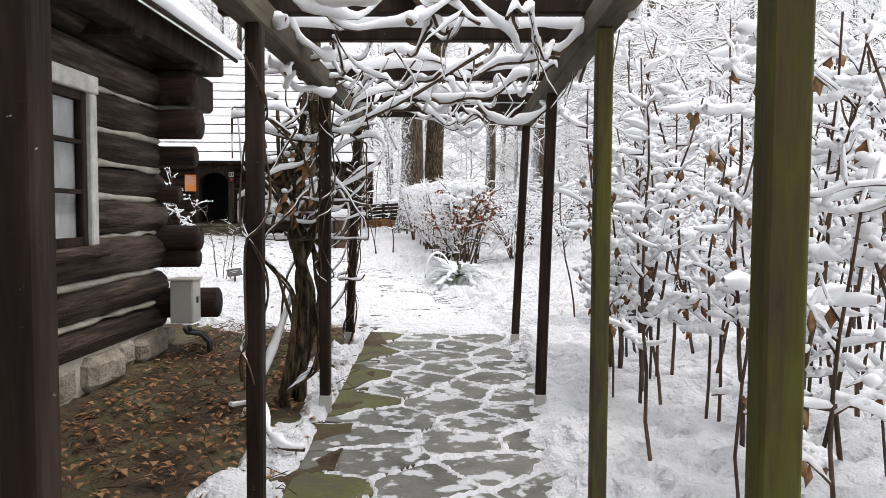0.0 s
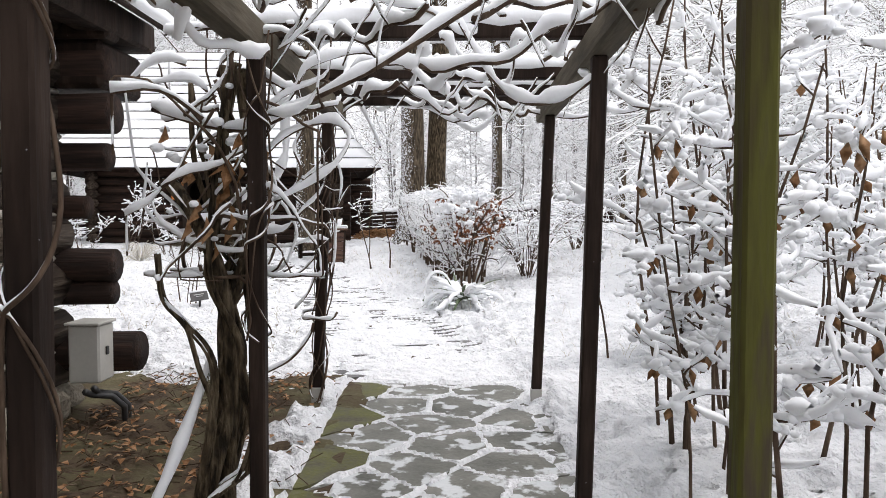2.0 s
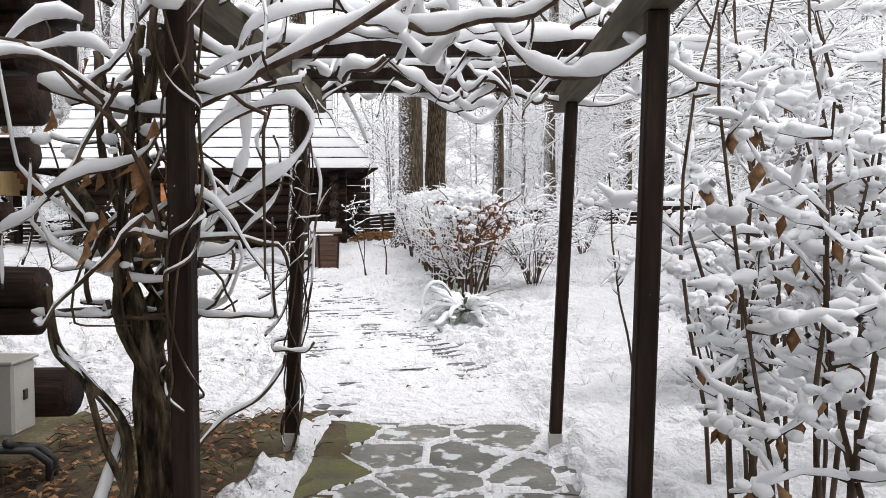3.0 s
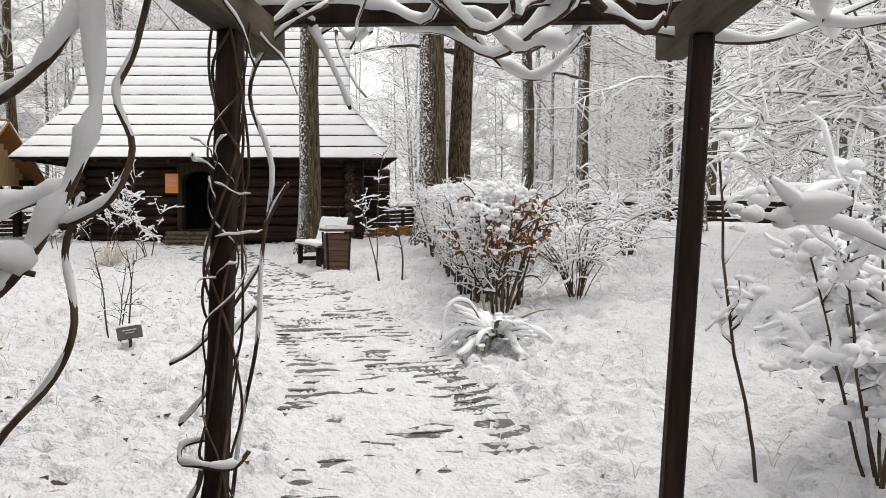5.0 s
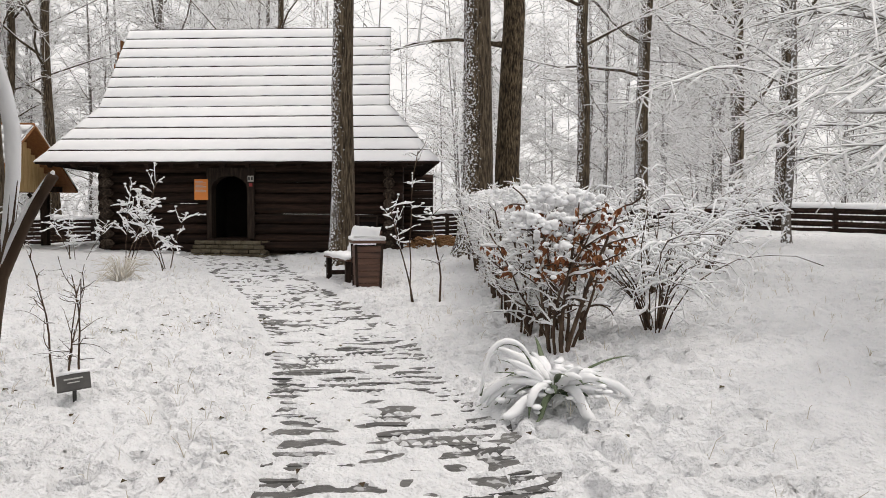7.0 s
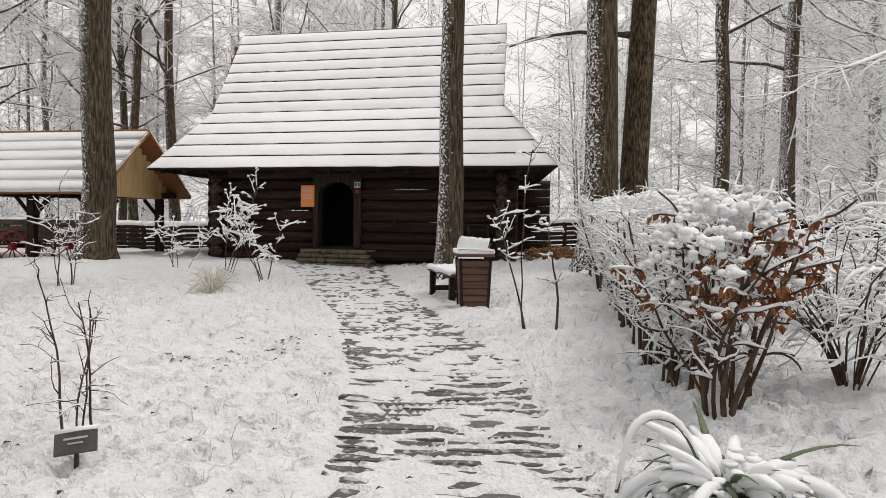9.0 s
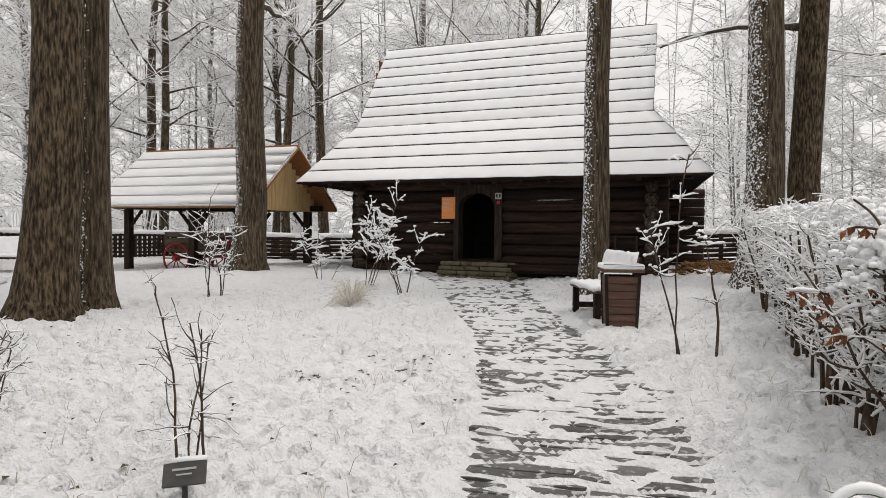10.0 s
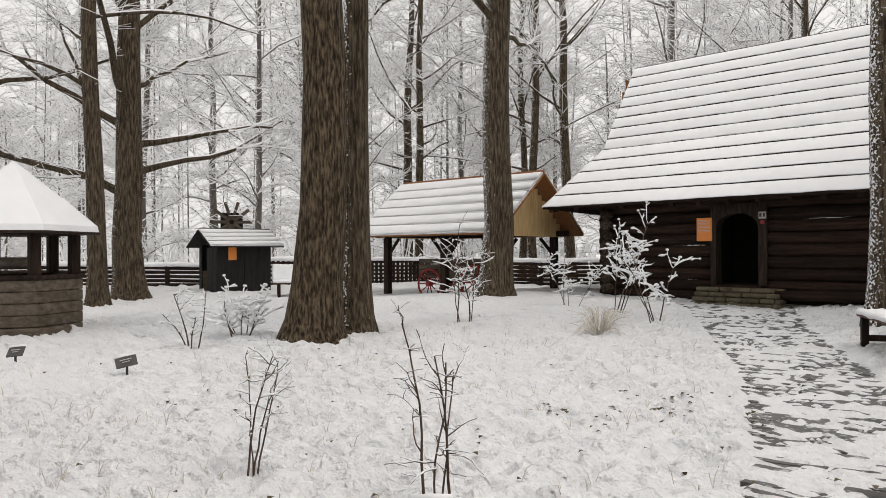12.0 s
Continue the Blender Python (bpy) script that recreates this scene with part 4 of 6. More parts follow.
def build_soil():
    g = Geo()
    gx, gy = np.arange(-3.2, -0.55, 0.07), np.arange(-2.5, 7.6, 0.07)
    X, Y = np.meshgrid(gx, gy)
    Z = land(X, Y) - 0.012 + (vnoise(X * 5, Y * 5, 20) - 0.5) * 0.05 + (vnoise(X * 14, Y * 14, 21) - 0.5) * 0.03
    n = len(gx)
    g.v = [tuple(p) for p in np.stack([X, Y, Z], -1).reshape(-1, 3)]
    for r in range(len(gy) - 1):
        for c in range(n - 1):
            o = r * n + c
            g.f.append((o, o + 1, o + n + 1, o + n))
    single("soil", g, SOIL, "bare damp earth strip along the log wall", "soil", kind="structure", smooth=True)
    rng = random.Random(45)
    g, h = Geo(), Geo()
    for _ in range(2700):
        x, y = rng.uniform(-2.35, -0.8), rng.uniform(0.5, 7.1)
        if x > -1.15 and rng.random() < 0.6:
            continue
        a = rng.uniform(0, 6.3)
        z = lz(x, y) + rng.uniform(0.0, 0.03)
        if rng.random() < 0.6:
            g.leaf((x, y, z), (math.cos(a), math.sin(a), rng.uniform(-0.1, 0.4)), (0, 0, 1), rng.uniform(0.04, 0.09), rng.uniform(0.025, 0.05))
        else:
            p = Vector((x, y, z))
            h.tube([p, p + Vector((math.cos(a) * 0.06, math.sin(a) * 0.06, rng.uniform(0.0, 0.05))), p + Vector((math.cos(a) * 0.13, math.sin(a) * 0.13, rng.uniform(-0.01, 0.05)))], 0.003, 3, False)
    single("leaf_litter", g, LEAF, "brown fallen leaves scattered on bare soil", "leaf litter", kind="stuff")
    single("dry_grass", h, STEM, "flattened dry grass and twigs on soil", "grass", kind="stuff")


build_soil()


# ---- shrubs, vines and small plants ----
def shrub_geo(seed, stems, height, spread, r=0.012, snow=0.03, subs=4, leaves=0, droop=0.0, stem_n=5, tip_blobs=True, upright=0.85, base=(0.02, 0.12), clumps=False):
    rng = random.Random(seed)
    wood, white, leaf = Geo(), Geo(), Geo()
    for i in range(stems):
        a = rng.uniform(0, 2 * math.pi)
        b = Vector((math.cos(a), math.sin(a), 0)) * rng.uniform(*base) * spread
        d = Vector((math.cos(a) * (1 - upright), math.sin(a) * (1 - upright), upright))
        h = height * rng.uniform(0.65, 1.1)
        pts, rad = limb(rng, b, d, h, r * rng.uniform(0.7, 1.3), r * 0.45, 7, 0.14, -droop)
        wood.tube(pts, rad, stem_n, False)
        snow_cap(white, pts[3:], rad[3:], snow * 0.5, rng, 5)
        for j in range(subs):
            q = rng.randrange(2, 7)
            p = pts[q].lerp(pts[q + 1], rng.random())
            c = rng.uniform(0, 2 * math.pi)
            bd = Vector((math.cos(c), math.sin(c), rng.uniform(-0.1, 1.5)))
            bl = spread * rng.uniform(0.3, 0.75)
            bp, br = limb(rng, p, bd, bl, r * 0.55, r * 0.25, 5, 0.4, -droop)
            wood.tube(bp, br, 4, False)
            snow_cap(white, bp, br, snow * (0.6 if clumps else 1), rng, 6, 0.3)
            for _ in range(2):
                s = rng.randrange(1, 5)
                e = rng.uniform(0, 6.3)
                tp, tr = limb(rng, bp[s], Vector((math.cos(e), math.sin(e), rng.uniform(-0.2, 0.7))), bl * rng.uniform(0.25, 0.5), r * 0.3, r * 0.15, 3, 0.3, -droop)
                wood.tube(tp, tr, 3, False)
                snow_cap(white, tp, tr, snow * 0.8, rng, 4)
            if clumps:
                for q in range(1, 6):
                    if rng.random() < 0.36:
                        white.clump(bp[q] + Vector((0, 0, snow * 0.3)), snow * rng.uniform(0.5, 1.25), rng, 4)
            elif tip_blobs:
                white.blob(bp[-1] + Vector((0, 0, snow * 0.3)), snow * rng.uniform(0.6, 1.3), rng.random(), 4, 7, 0.65)
                if rng.random() < 0.5:
                    white.blob(bp[2] + Vector((0, 0, snow * 0.7)), snow * rng.uniform(0.6, 1.3), rng.random(), 4, 6, 0.65)
            for _ in range(leaves):
                if rng.random() < 0.5:
                    s = rng.randrange(1, 6)
                    leaf.leaf(bp[s], (rng.uniform(-0.5, 0.5), rng.uniform(-0.5, 0.5), -1), (rng.random(), 1, 0), rng.uniform(0.06, 0.11), rng.uniform(0.03, 0.05))
    return wood, white, leaf


def shrub(name, label, category, at, geos, mats=None, group="", rz=0.0):
    t = thing(name, label, category, (at[0], at[1], lz(*at)), rz, group)
    m = mats or (STEM, SNOW, LEAF)
    part("branchwork", geos[0], m[0], t, "bare brown stems", True)
    part("snow_load", geos[1], m[1], t, "thick soft snow on the branches", True)
    if geos[2].v:
        part("foliage", geos[2], m[2], t, "withered brown leaves", True)
    return t


def build_shrub_row():
    rng = random.Random(61)
    kinds = [shrub_geo(300 + k, 6, 2.2, 0.6, 0.012, 0.05, 9, upright=0.95, base=(0.1, 0.9), clumps=True,  leaves=(2 if k in (0, 2) else 0)) for k in range(5)]
    masters = {}
    spots = [(1.5, 2.5), (1.4, 3.4), (1.35, 4.5), (1.5, 5.4), (1.95, 2.9), (2.0, 4.3), (2.7, 3.6), (3.0, 4.8), (2.6, 6.3), (3.5, 6.2), (3.9, 7.4), (3.3, 8.6), (1.75, 1.1), (2.5, 1.6), (4.4, 5.2), (4.8, 8.8), (1.7, 6.0)]
    for i, (x, y) in enumerate(spots):
        k = i % 5
        if k not in masters:
            masters[k] = shrub("shrub", "tall garden shrub bent under heavy wet snow", "shrub", (x, y), kinds[k], group="shrubs beside the pergola")
        else:
            t = copy_thing(masters[k], pose(x, y, lz(x, y), 0, 0, rng.uniform(0, 360)))
            s = rng.uniform(0.85, 1.25)
            t.scale = (s, s, s)


build_shrub_row()
PADS = "low broad shrub buried in snow pads"
shrub("shrub", PADS, "shrub", (1.95, 7.85), shrub_geo(320, 9, 1.45, 0.75, 0.012, 0.07, 9, upright=0.74, clumps=True))
shrub("shrub", PADS, "shrub", (2.9, 8.9), shrub_geo(324, 9, 1.2, 0.8, 0.012, 0.07, 8, upright=0.68, clumps=True))
shrub("shrub", PADS, "shrub", (3.3, 10.6), shrub_geo(321, 10, 1.0, 0.8, 0.012, 0.065, 8, upright=0.65, clumps=True))
shrub("sapling", "thin upright sapling with snow on its twigs", "sapling", (1.25, 7.75), shrub_geo(322, 1, 2.0, 0.5, 0.014, 0.035, 7, upright=0.99))
shrub("sapling", "thin upright sapling with snow on its twigs", "sapling", (1.3, 5.65), shrub_geo(323, 3, 1.9, 0.55, 0.016, 0.035, 6, upright=0.93))

# drooping snowy trees at the edge of the lawn
for i, (x, y, h) in enumerate(((5.6, 16.2, 6.5), (7.4, 18.5, 7.5), (5.0, 21.5, 6.0), (8.5, 13.5, 6.5), (4.4, 12.2, 3.4))):
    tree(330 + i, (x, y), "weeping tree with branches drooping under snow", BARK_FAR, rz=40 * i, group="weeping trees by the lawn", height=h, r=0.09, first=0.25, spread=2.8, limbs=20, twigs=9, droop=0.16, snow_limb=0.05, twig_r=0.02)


def build_hedge():
    """A clipped hedge along the side of the way."""
    rng = random.Random(71)
    h = thing("hedge", "clipped bare hedge under a thick cap of snow", "hedge")
    wood, twig, white, leaf = Geo(), Geo(), Geo(), Geo()
    line = lambda s: Vector((0.10 - 1.27 * s, 12.95 + 8.5 * s, 0))
    for i in range(150):
        s = rng.random() ** 1.15
        c = line(s) + Vector((rng.uniform(-0.30, 0.30), rng.uniform(-0.2, 0.2), 0))
        c.z = lz(c.x, c.y)
        pts, rad = limb(rng, c, (rng.uniform(-0.16, 0.16), rng.uniform(-0.16, 0.16), 1), rng.uniform(0.85, 1.38), 0.022 * rng.uniform(0.5, 1.3), 0.008, 5, 0.10)
        wood.tube(pts, rad, 5, False)
        for k in range(12):
            q = rng.choice((1, 2, 2, 3, 3, 4, 4, 5))
            a = rng.uniform(0, 6.3)
            bp, br = limb(rng, pts[q], (math.cos(a), math.sin(a), rng.uniform(0.2, 1.6)), rng.uniform(0.15, 0.36), 0.008, 0.004, 3, 0.28)
            twig.tube(bp, [b + 0.004 for b in br], 4, False)
            for _ in range(4):
                b = rng.uniform(0, 6.3)
                e = bp[rng.randrange(1, 4)]
                tp, tr = limb(rng, e, (math.cos(b), math.sin(b), rng.uniform(-0.2, 1.0)), rng.uniform(0.06, 0.18), 0.009, 0.006, 2, 0.3)
                twig.tube(tp, tr, 3, False)
    for i in range(1000):
        s = rng.random() ** 1.15
        off = rng.uniform(-0.46, 0.46)
        c = line(s) + Vector((off, rng.uniform(-0.1, 0.1), 0))
        z = 1.46 - 0.5 * abs(off) ** 1.5 + rng.uniform(-0.12, 0.06)
        r = rng.choice((0.02, 0.03, 0.04, 0.06)) * rng.uniform(0.8, 1.2)
        if rng.random() < 0.4:
            c = line(s) + Vector((math.copysign(rng.uniform(0.34, 0.5), off), 0, 0))
            z, r = rng.uniform(0.6, 1.3), rng.uniform(0.012, 0.03)
        white.clump((c.x, c.y, lz(c.x, c.y) + z), r, rng, 2 if r < 0.03 else 4)
    for i in range(110):
        s = rng.random()
        c = line(s) + Vector((rng.uniform(-0.45, 0.45), 0, 0))
        leaf.leaf((c.x, c.y, lz(c.x, c.y) + rng.uniform(0.5, 1.35)), (rng.uniform(-1, 1), rng.uniform(-1, 1), -0.6), (0, 0, 1), 0.05, 0.03)
    part("branchwork", wood, STEM, h, "dark upright stems", True)
    part("twig_mass", twig, TWIG, h, "snowy clipped twigs", True)
    part("snow_cap", white, SNOW, h, "clumps of snow", True)
    part("foliage", leaf, RUST, h, "a few brown leaves")


build_hedge()


def build_rust_bush():
    rng = random.Random(73)
    x, y = 0.14, 12.45
    t = thing("bush", "copper-leaved bush capped with lumps of snow", "bush", (x, y, lz(x, y)))
    wood, twig, white, leaf = Geo(), Geo(), Geo(), Geo()
    for i in range(9):
        a = 6.283 * i / 9 + rng.uniform(-0.3, 0.3)
        lean = 0.16 if i % 3 else 0.36
        pts, rad = limb(rng, (math.cos(a) * 0.09, math.sin(a) * 0.09, 0), (math.cos(a) * lean, math.sin(a) * lean, 1), rng.uniform(1.15, 1.45), 0.019 * rng.uniform(0.5, 1.3), 0.006, 8, 0.16, 0.02)
        wood.tube(pts, rad, 6, False)
        for k in range(16):
            q = rng.choice((2, 3, 3, 4, 4, 5, 5, 6, 6, 7, 7, 8))
            b = rng.uniform(0, 6.3)
            bp, br = limb(rng, pts[q], (math.cos(b), math.sin(b), rng.uniform(-0.1, 1.0)), rng.uniform(0.15, 0.40), 0.006, 0.0025, 5, 0.32)
            (wood if rng.random() < 0.5 else twig).tube(bp, [c + 0.003 for c in br], 4, False)
            if rng.random() < 0.45:
                snow_cap(white, bp, br, 0.02, rng, 5)
            if 0.72 < bp[3].z < 1.38 and (bp[3].y < 0.15 or rng.random() < 0.3) and rng.random() < 0.9:
                for _ in range(9):
                    e = bp[rng.randrange(1, 6)]
                    leaf.leaf(e, (rng.uniform(-0.8, 0.8), rng.uniform(-0.8, 0.8), rng.uniform(-1.6, -0.3)), (rng.random(), rng.random(), 0.3), rng.uniform(0.04, 0.085), rng.uniform(0.025, 0.05))
    for i in range(190):
        a, r = rng.uniform(0, 6.3), rng.random() ** 0.55
        c = Vector((math.cos(a) * r * 0.55, math.sin(a) * r * 0.45, 1.50 - 0.40 * r * r + 0.06 * math.sin(5 * a) + rng.uniform(-0.12, 0.04)))
        q = rng.choice((0.02, 0.028, 0.04, 0.058))
        white.clump(c, q * rng.uniform(0.9, 1.3), rng)
    for i in range(90):
        a, r = rng.uniform(0, 6.3), rng.uniform(0.2, 0.55)
        white.blob((math.cos(a) * r, math.sin(a) * r, rng.uniform(0.75, 1.25)), rng.uniform(0.015, 0.04), rng.random(), 4, 7, 0.65)
    part("branchwork", wood, STEM, t, "dark forked stems", True)
    part("twig_mass", twig, TWIG, t, "snowy twigs", True)
    part("snow_load", white, SNOW, t, "lumps of snow", True)
    part("foliage", leaf, RUST, t, "curled copper-brown leaves")


build_rust_bush()
shrub("bush", "round bush with arching snow-laden canes", "bush", (1.08, 13.15), shrub_geo(340, 26, 1.75, 0.7, 0.008, 0.022, 6, droop=0.24, upright=0.8, tip_blobs=False))
shrub("bush", "round bush with arching snow-laden canes", "bush", (1.5, 15.6), shrub_geo(341, 24, 1.9, 0.8, 0.008, 0.024, 6, droop=0.22, upright=0.8, tip_blobs=False))
shrub("bush", "round bush with arching snow-laden canes", "bush", (2.5, 17.5), shrub_geo(342, 22, 1.8, 0.8, 0.008, 0.024, 6, droop=0.22, upright=0.8, tip_blobs=False))

# thin shrubs on the left lawn and in front of the house
for i, (x, y, st, h, sp, sn, r) in enumerate(((-4.75, 10.4, 4, 1.0, 0.3, 0.010, 0.007), (-3.45, 10.75, 4, 1.15, 0.38, 0.005, 0.008), (-9.45, 17.3, 4, 1.9, 0.8, 0.02, 0.012),
                                            (-8.75, 20.7, 4, 1.95, 0.7, 0.034, 0.012), (-7.3, 19.8, 4, 1.6, 0.75, 0.035, 0.012), (-10.0, 21.0, 4, 1.1, 0.7, 0.03, 0.010),
                                            (-1.62, 15.7, 2, 2.0, 0.5, 0.022, 0.013), (-1.40, 15.6, 1, 1.9, 0.45, 0.022, 0.014), (-9.9, 12.5, 4, 0.75, 0.45, 0.02, 0.010), (-10.4, 13.5, 7, 0.7, 0.6, 0.035, 0.010))):
    shrub("shrub", "thin bare shrub with snow along its twigs" if sn > 0.015 else "leafless young shrub standing in snow", "shrub", (x, y), shrub_geo(350 + i, st, h, sp, r, sn, 8, tip_blobs=sn > 0.02, base=(0.05, 0.35), upright=0.82 if sn < 0.03 else 0.72), group="thin shrubs on the lawn")


def build_yucca():
    rng = random.Random(81)
    t = thing("yucca", "sprawling yucca with strap leaves buried in snow", "yucca", (0.07, 10.95, lz(0.07, 10.95)))
    for i in range(58):
        a = rng.uniform(0, 6.3)
        up = rng.uniform(0.15, 1.5)
        ln = rng.choice((0.22, 0.34, 0.45, 0.55, 0.66)) * rng.uniform(0.85, 1.1)
        g, s = Geo(), Geo()
        p, d = Vector((math.cos(a) * 0.05, math.sin(a) * 0.05, 0.12)), Vector((math.cos(a), math.sin(a), up)).normalized()
        pts = [p]
        for k in range(7):
            d = (d + Vector((rng.uniform(-0.12, 0.12), rng.uniform(-0.12, 0.12), -0.14 - 0.07 * k * (up < 0.9)))).normalized()
            q = pts[-1] + d * ln / 7
            q.z = max(q.z, 0.02)
            pts.append(q)
        w = [0.016, 0.022, 0.024, 0.023, 0.02, 0.015, 0.010, 0.003]
        g.tube(pts, w, 6, True, 0.25)
        lf = part("leaf", g, GREEN, t, smooth=True)
        if rng.random() < 0.72:
            s.tube([q + Vector((0, 0, 0.012)) for q in pts[1:7]], [z * rng.uniform(0.8, 1.35) for z in (0.014, 0.028, 0.036, 0.038, 0.03, 0.016)], 6, True, 0.75)
            part("leaf_snow", s, SNOW, lf, smooth=True)
    heap = Geo()
    for i in range(60):
        a, r = rng.uniform(0, 6.3), rng.random() ** 0.7
        heap.blob((math.cos(a) * r * 0.42, math.sin(a) * r * 0.36, 0.06 + 0.24 * (1 - r) + rng.uniform(-0.04, 0.08)), rng.uniform(0.02, 0.045), rng.random(), 5, 8, 0.4)
    part("snow_load", heap, SNOW, t, "lumps of snow between the leaves", True)
    pts = [Vector((-0.1, 0, 0.1)), Vector((-0.17, 0, 0.30)), Vector((-0.26, -0.02, 0.43)), Vector((-0.38, -0.05, 0.45)), Vector((-0.47, -0.08, 0.35)), Vector((-0.52, -0.1, 0.10))]
    part("bent_stalk", Geo().tube(curve(pts), 0.010, 6), GREEN, t, "bent-over flower stalk", True)
    part("stalk_snow", Geo().tube([p + Vector((0, 0, 0.016)) for p in curve(pts)[4:]], [0.009 + 0.012 * math.sin(math.pi * q / 21) * rng.uniform(0.8, 1.2) for q in range(22)], 7), SNOW, t, smooth=True)


build_yucca()


def build_vines():
    """Old climbing vine: a twisted trunk, canes through the roof of the pergola, and strands round the posts."""
    v = thing("climbing_vine", "old twisted vine with snow-laden canes", "vine")
    rng = random.Random(91)

    def cane(pts, r0, r1, thick, label="", hold=0.35):
        pts = curve(pts, 5)
        rad = [r0 + (r1 - r0) * k / len(pts) for k in range(len(pts))]
        c = part("cane", Geo().tube(pts, rad, 6), STEM, v, label, True)
        if thick:
            g = Geo()
            snow_cap(g, pts, rad, thick, rng, 8, hold)
            part("cane_snow", g, SNOW, c, "soft roll of snow", True)
        return pts

    # main strands of the trunk: foot to head in (x, z), with their thickness
    strands = ((0.042, 0.0, (-1.15, 0.1), (-1.07, 0.47), (-1.03, 0.76), (-1.01, 1.04), (-1.05, 1.32), (-1.14, 1.55), (-1.26, 1.72)),
               (0.036, 0.04, (-1.05, 0.1), (-1.03, 0.47), (-0.98, 0.79), (-1.02, 1.04), (-0.97, 1.27), (-0.89, 1.5), (-0.87, 1.77), (-0.93, 2.2)),
               (0.022, -0.06, (-1.16, 0.25), (-1.03, 0.36), (-0.92, 0.46), (-0.87, 0.65), (-0.93, 0.82), (-0.94, 1.04), (-1.05, 1.32), (-1.02, 1.69), (-0.99, 2.2)),
               (0.020, -0.1, (-1.13, 0.2), (-1.06, 0.65), (-1.07, 0.93), (-1.17, 1.1), (-1.24, 1.21), (-1.29, 1.4)),
               (0.018, 0.08, (-1.08, 0.15), (-0.94, 0.82), (-0.91, 1.04), (-0.94, 1.27), (-1.05, 1.44), (-1.13, 1.77), (-1.18, 2.15)),
               (0.030, 0.1, (-1.1, 0.1), (-1.10, 0.5), (-1.0, 0.9), (-1.06, 1.2), (-1.0, 1.5), (-1.05, 1.8), (-1.0, 2.25)))
    for r, dy, *line in strands:
        for twin in range(3):
            pts = curve([Vector((x + rng.uniform(-0.025, 0.025), 4.66 + dy + rng.uniform(-0.05, 0.05), z)) for x, z in line], 5)
            rad = [r * (1.0, 0.6, 0.4)[twin] * (1.1 - 0.45 * k / len(pts)) for k in range(len(pts))]
            c = part("trunk_strand", Geo().tube(pts, rad, 7), BARK_CLEAN, v, "twisted dark trunk strand", True)
            g = Geo()
            snow_cap(g, pts[3:], rad[3:], 0.02, rng, 5)
            part("strand_snow", g, SNOW, c, "thin snow stuck to the trunk", True)
    cane([Vector((-1.34, 4.4, 0.16)), Vector((-1.23, 4.5, 0.42)), Vector((-1.15, 4.58, 0.66)), Vector((-1.06, 4.62, 0.95))], 0.018, 0.014, 0.085, "leaning cane under thick snow")
    # tangle beside and above the trunk: looping thin canes
    for i in range(46):
        a = rng.uniform(0, 6.3)
        p = Vector((rng.uniform(-1.22, -0.85), 4.66 + rng.uniform(-0.22, 0.2), rng.uniform(1.25, 2.2)))
        bend = rng.uniform(-0.2, 0.2)
        pts = [p]
        n, ln = 16, rng.uniform(0.5, 1.15)
        for k in range(n):
            a += bend + rng.uniform(-0.35, 0.35)
            q = pts[-1] + Vector((math.cos(a), 0.35 * math.sin(a * 0.7 + i), math.sin(a))) * ln / n
            pts.append(Vector((max(-1.38, min(q.x, -0.55)), max(4.4, min(q.y, 5.0)), max(1.3, min(q.z, 2.42)))))
        r0 = rng.uniform(0.004, 0.010)
        rad = [r0 * (1.1 - 0.6 * k / n) for k in range(n + 1)]
        c = part("tangle_cane", Geo().tube(pts, rad, 5), STEM, v, smooth=True)
        if rng.random() < 0.8:
            g = Geo()
            snow_cap(g, pts, rad, rng.choice((0.014, 0.02, 0.034)), rng, 6)
            part("cane_snow", g, SNOW, c, smooth=True)
    knot = Geo()
    for i in range(26):
        knot.leaf((rng.uniform(-1.2, -0.85), rng.uniform(4.4, 4.8), rng.uniform(1.45, 1.95)), (rng.uniform(-0.5, 0.5), rng.uniform(-0.5, 0.5), -1), (rng.random(), 1, 0), rng.uniform(0.07, 0.13), rng.uniform(0.04, 0.07))
    part("foliage", knot, LEAF, v, "withered brown vine leaves")
    lumps = Geo()
    for i in range(16):
        lumps.blob((rng.uniform(-1.3, -0.95), rng.uniform(4.35, 4.8), rng.uniform(1.4, 2.2)), rng.uniform(0.015, 0.032), rng.random(), 5, 8, 0.7)
    part("snow_load", lumps, SNOW, v, "lumps of snow in the tangle", True)
    # canes that wander under and over the rafters
    for i in range(50):
        x, y = rng.uniform(-0.95, 0.6), rng.uniform(2.7, 6.9)
        a = rng.choice((0.0, 0.4, -0.5, 2.7, 3.4, 1.3)) + rng.uniform(-0.4, 0.4)
        bend = rng.uniform(-0.16, 0.16)
        zc = rng.uniform(2.24, 2.50)
        n, ln = 20, rng.uniform(0.5, 1.35)
        w1, w2 = rng.uniform(0, 6), rng.uniform(5, 9)
        pts = []
        for k in range(n + 1):
            s = k / n
            pts.append(Vector((x, y, zc + 0.07 * math.sin(w2 * s + w1) + 0.02 * math.sin(21 * s + w1))))
            a += bend + rng.uniform(-0.16, 0.16)
            x = max(-1.05, min(0.68, x + math.cos(a) * ln / n))
            y = max(2.5, min(7.0, y + math.sin(a) * ln / n))
        r0 = rng.uniform(0.005, 0.013)
        rad = [r0 * (1.1 - 0.5 * k / n) for k in range(n + 1)]
        c = part("cane", Geo().tube(pts, rad, 5), STEM, v, smooth=True)
        g = Geo()
        snow_cap(g, pts, rad, rng.uniform(0.03, 0.056), rng, 7)
        part("cane_snow", g, SNOW, c, "soft roll of snow", True)
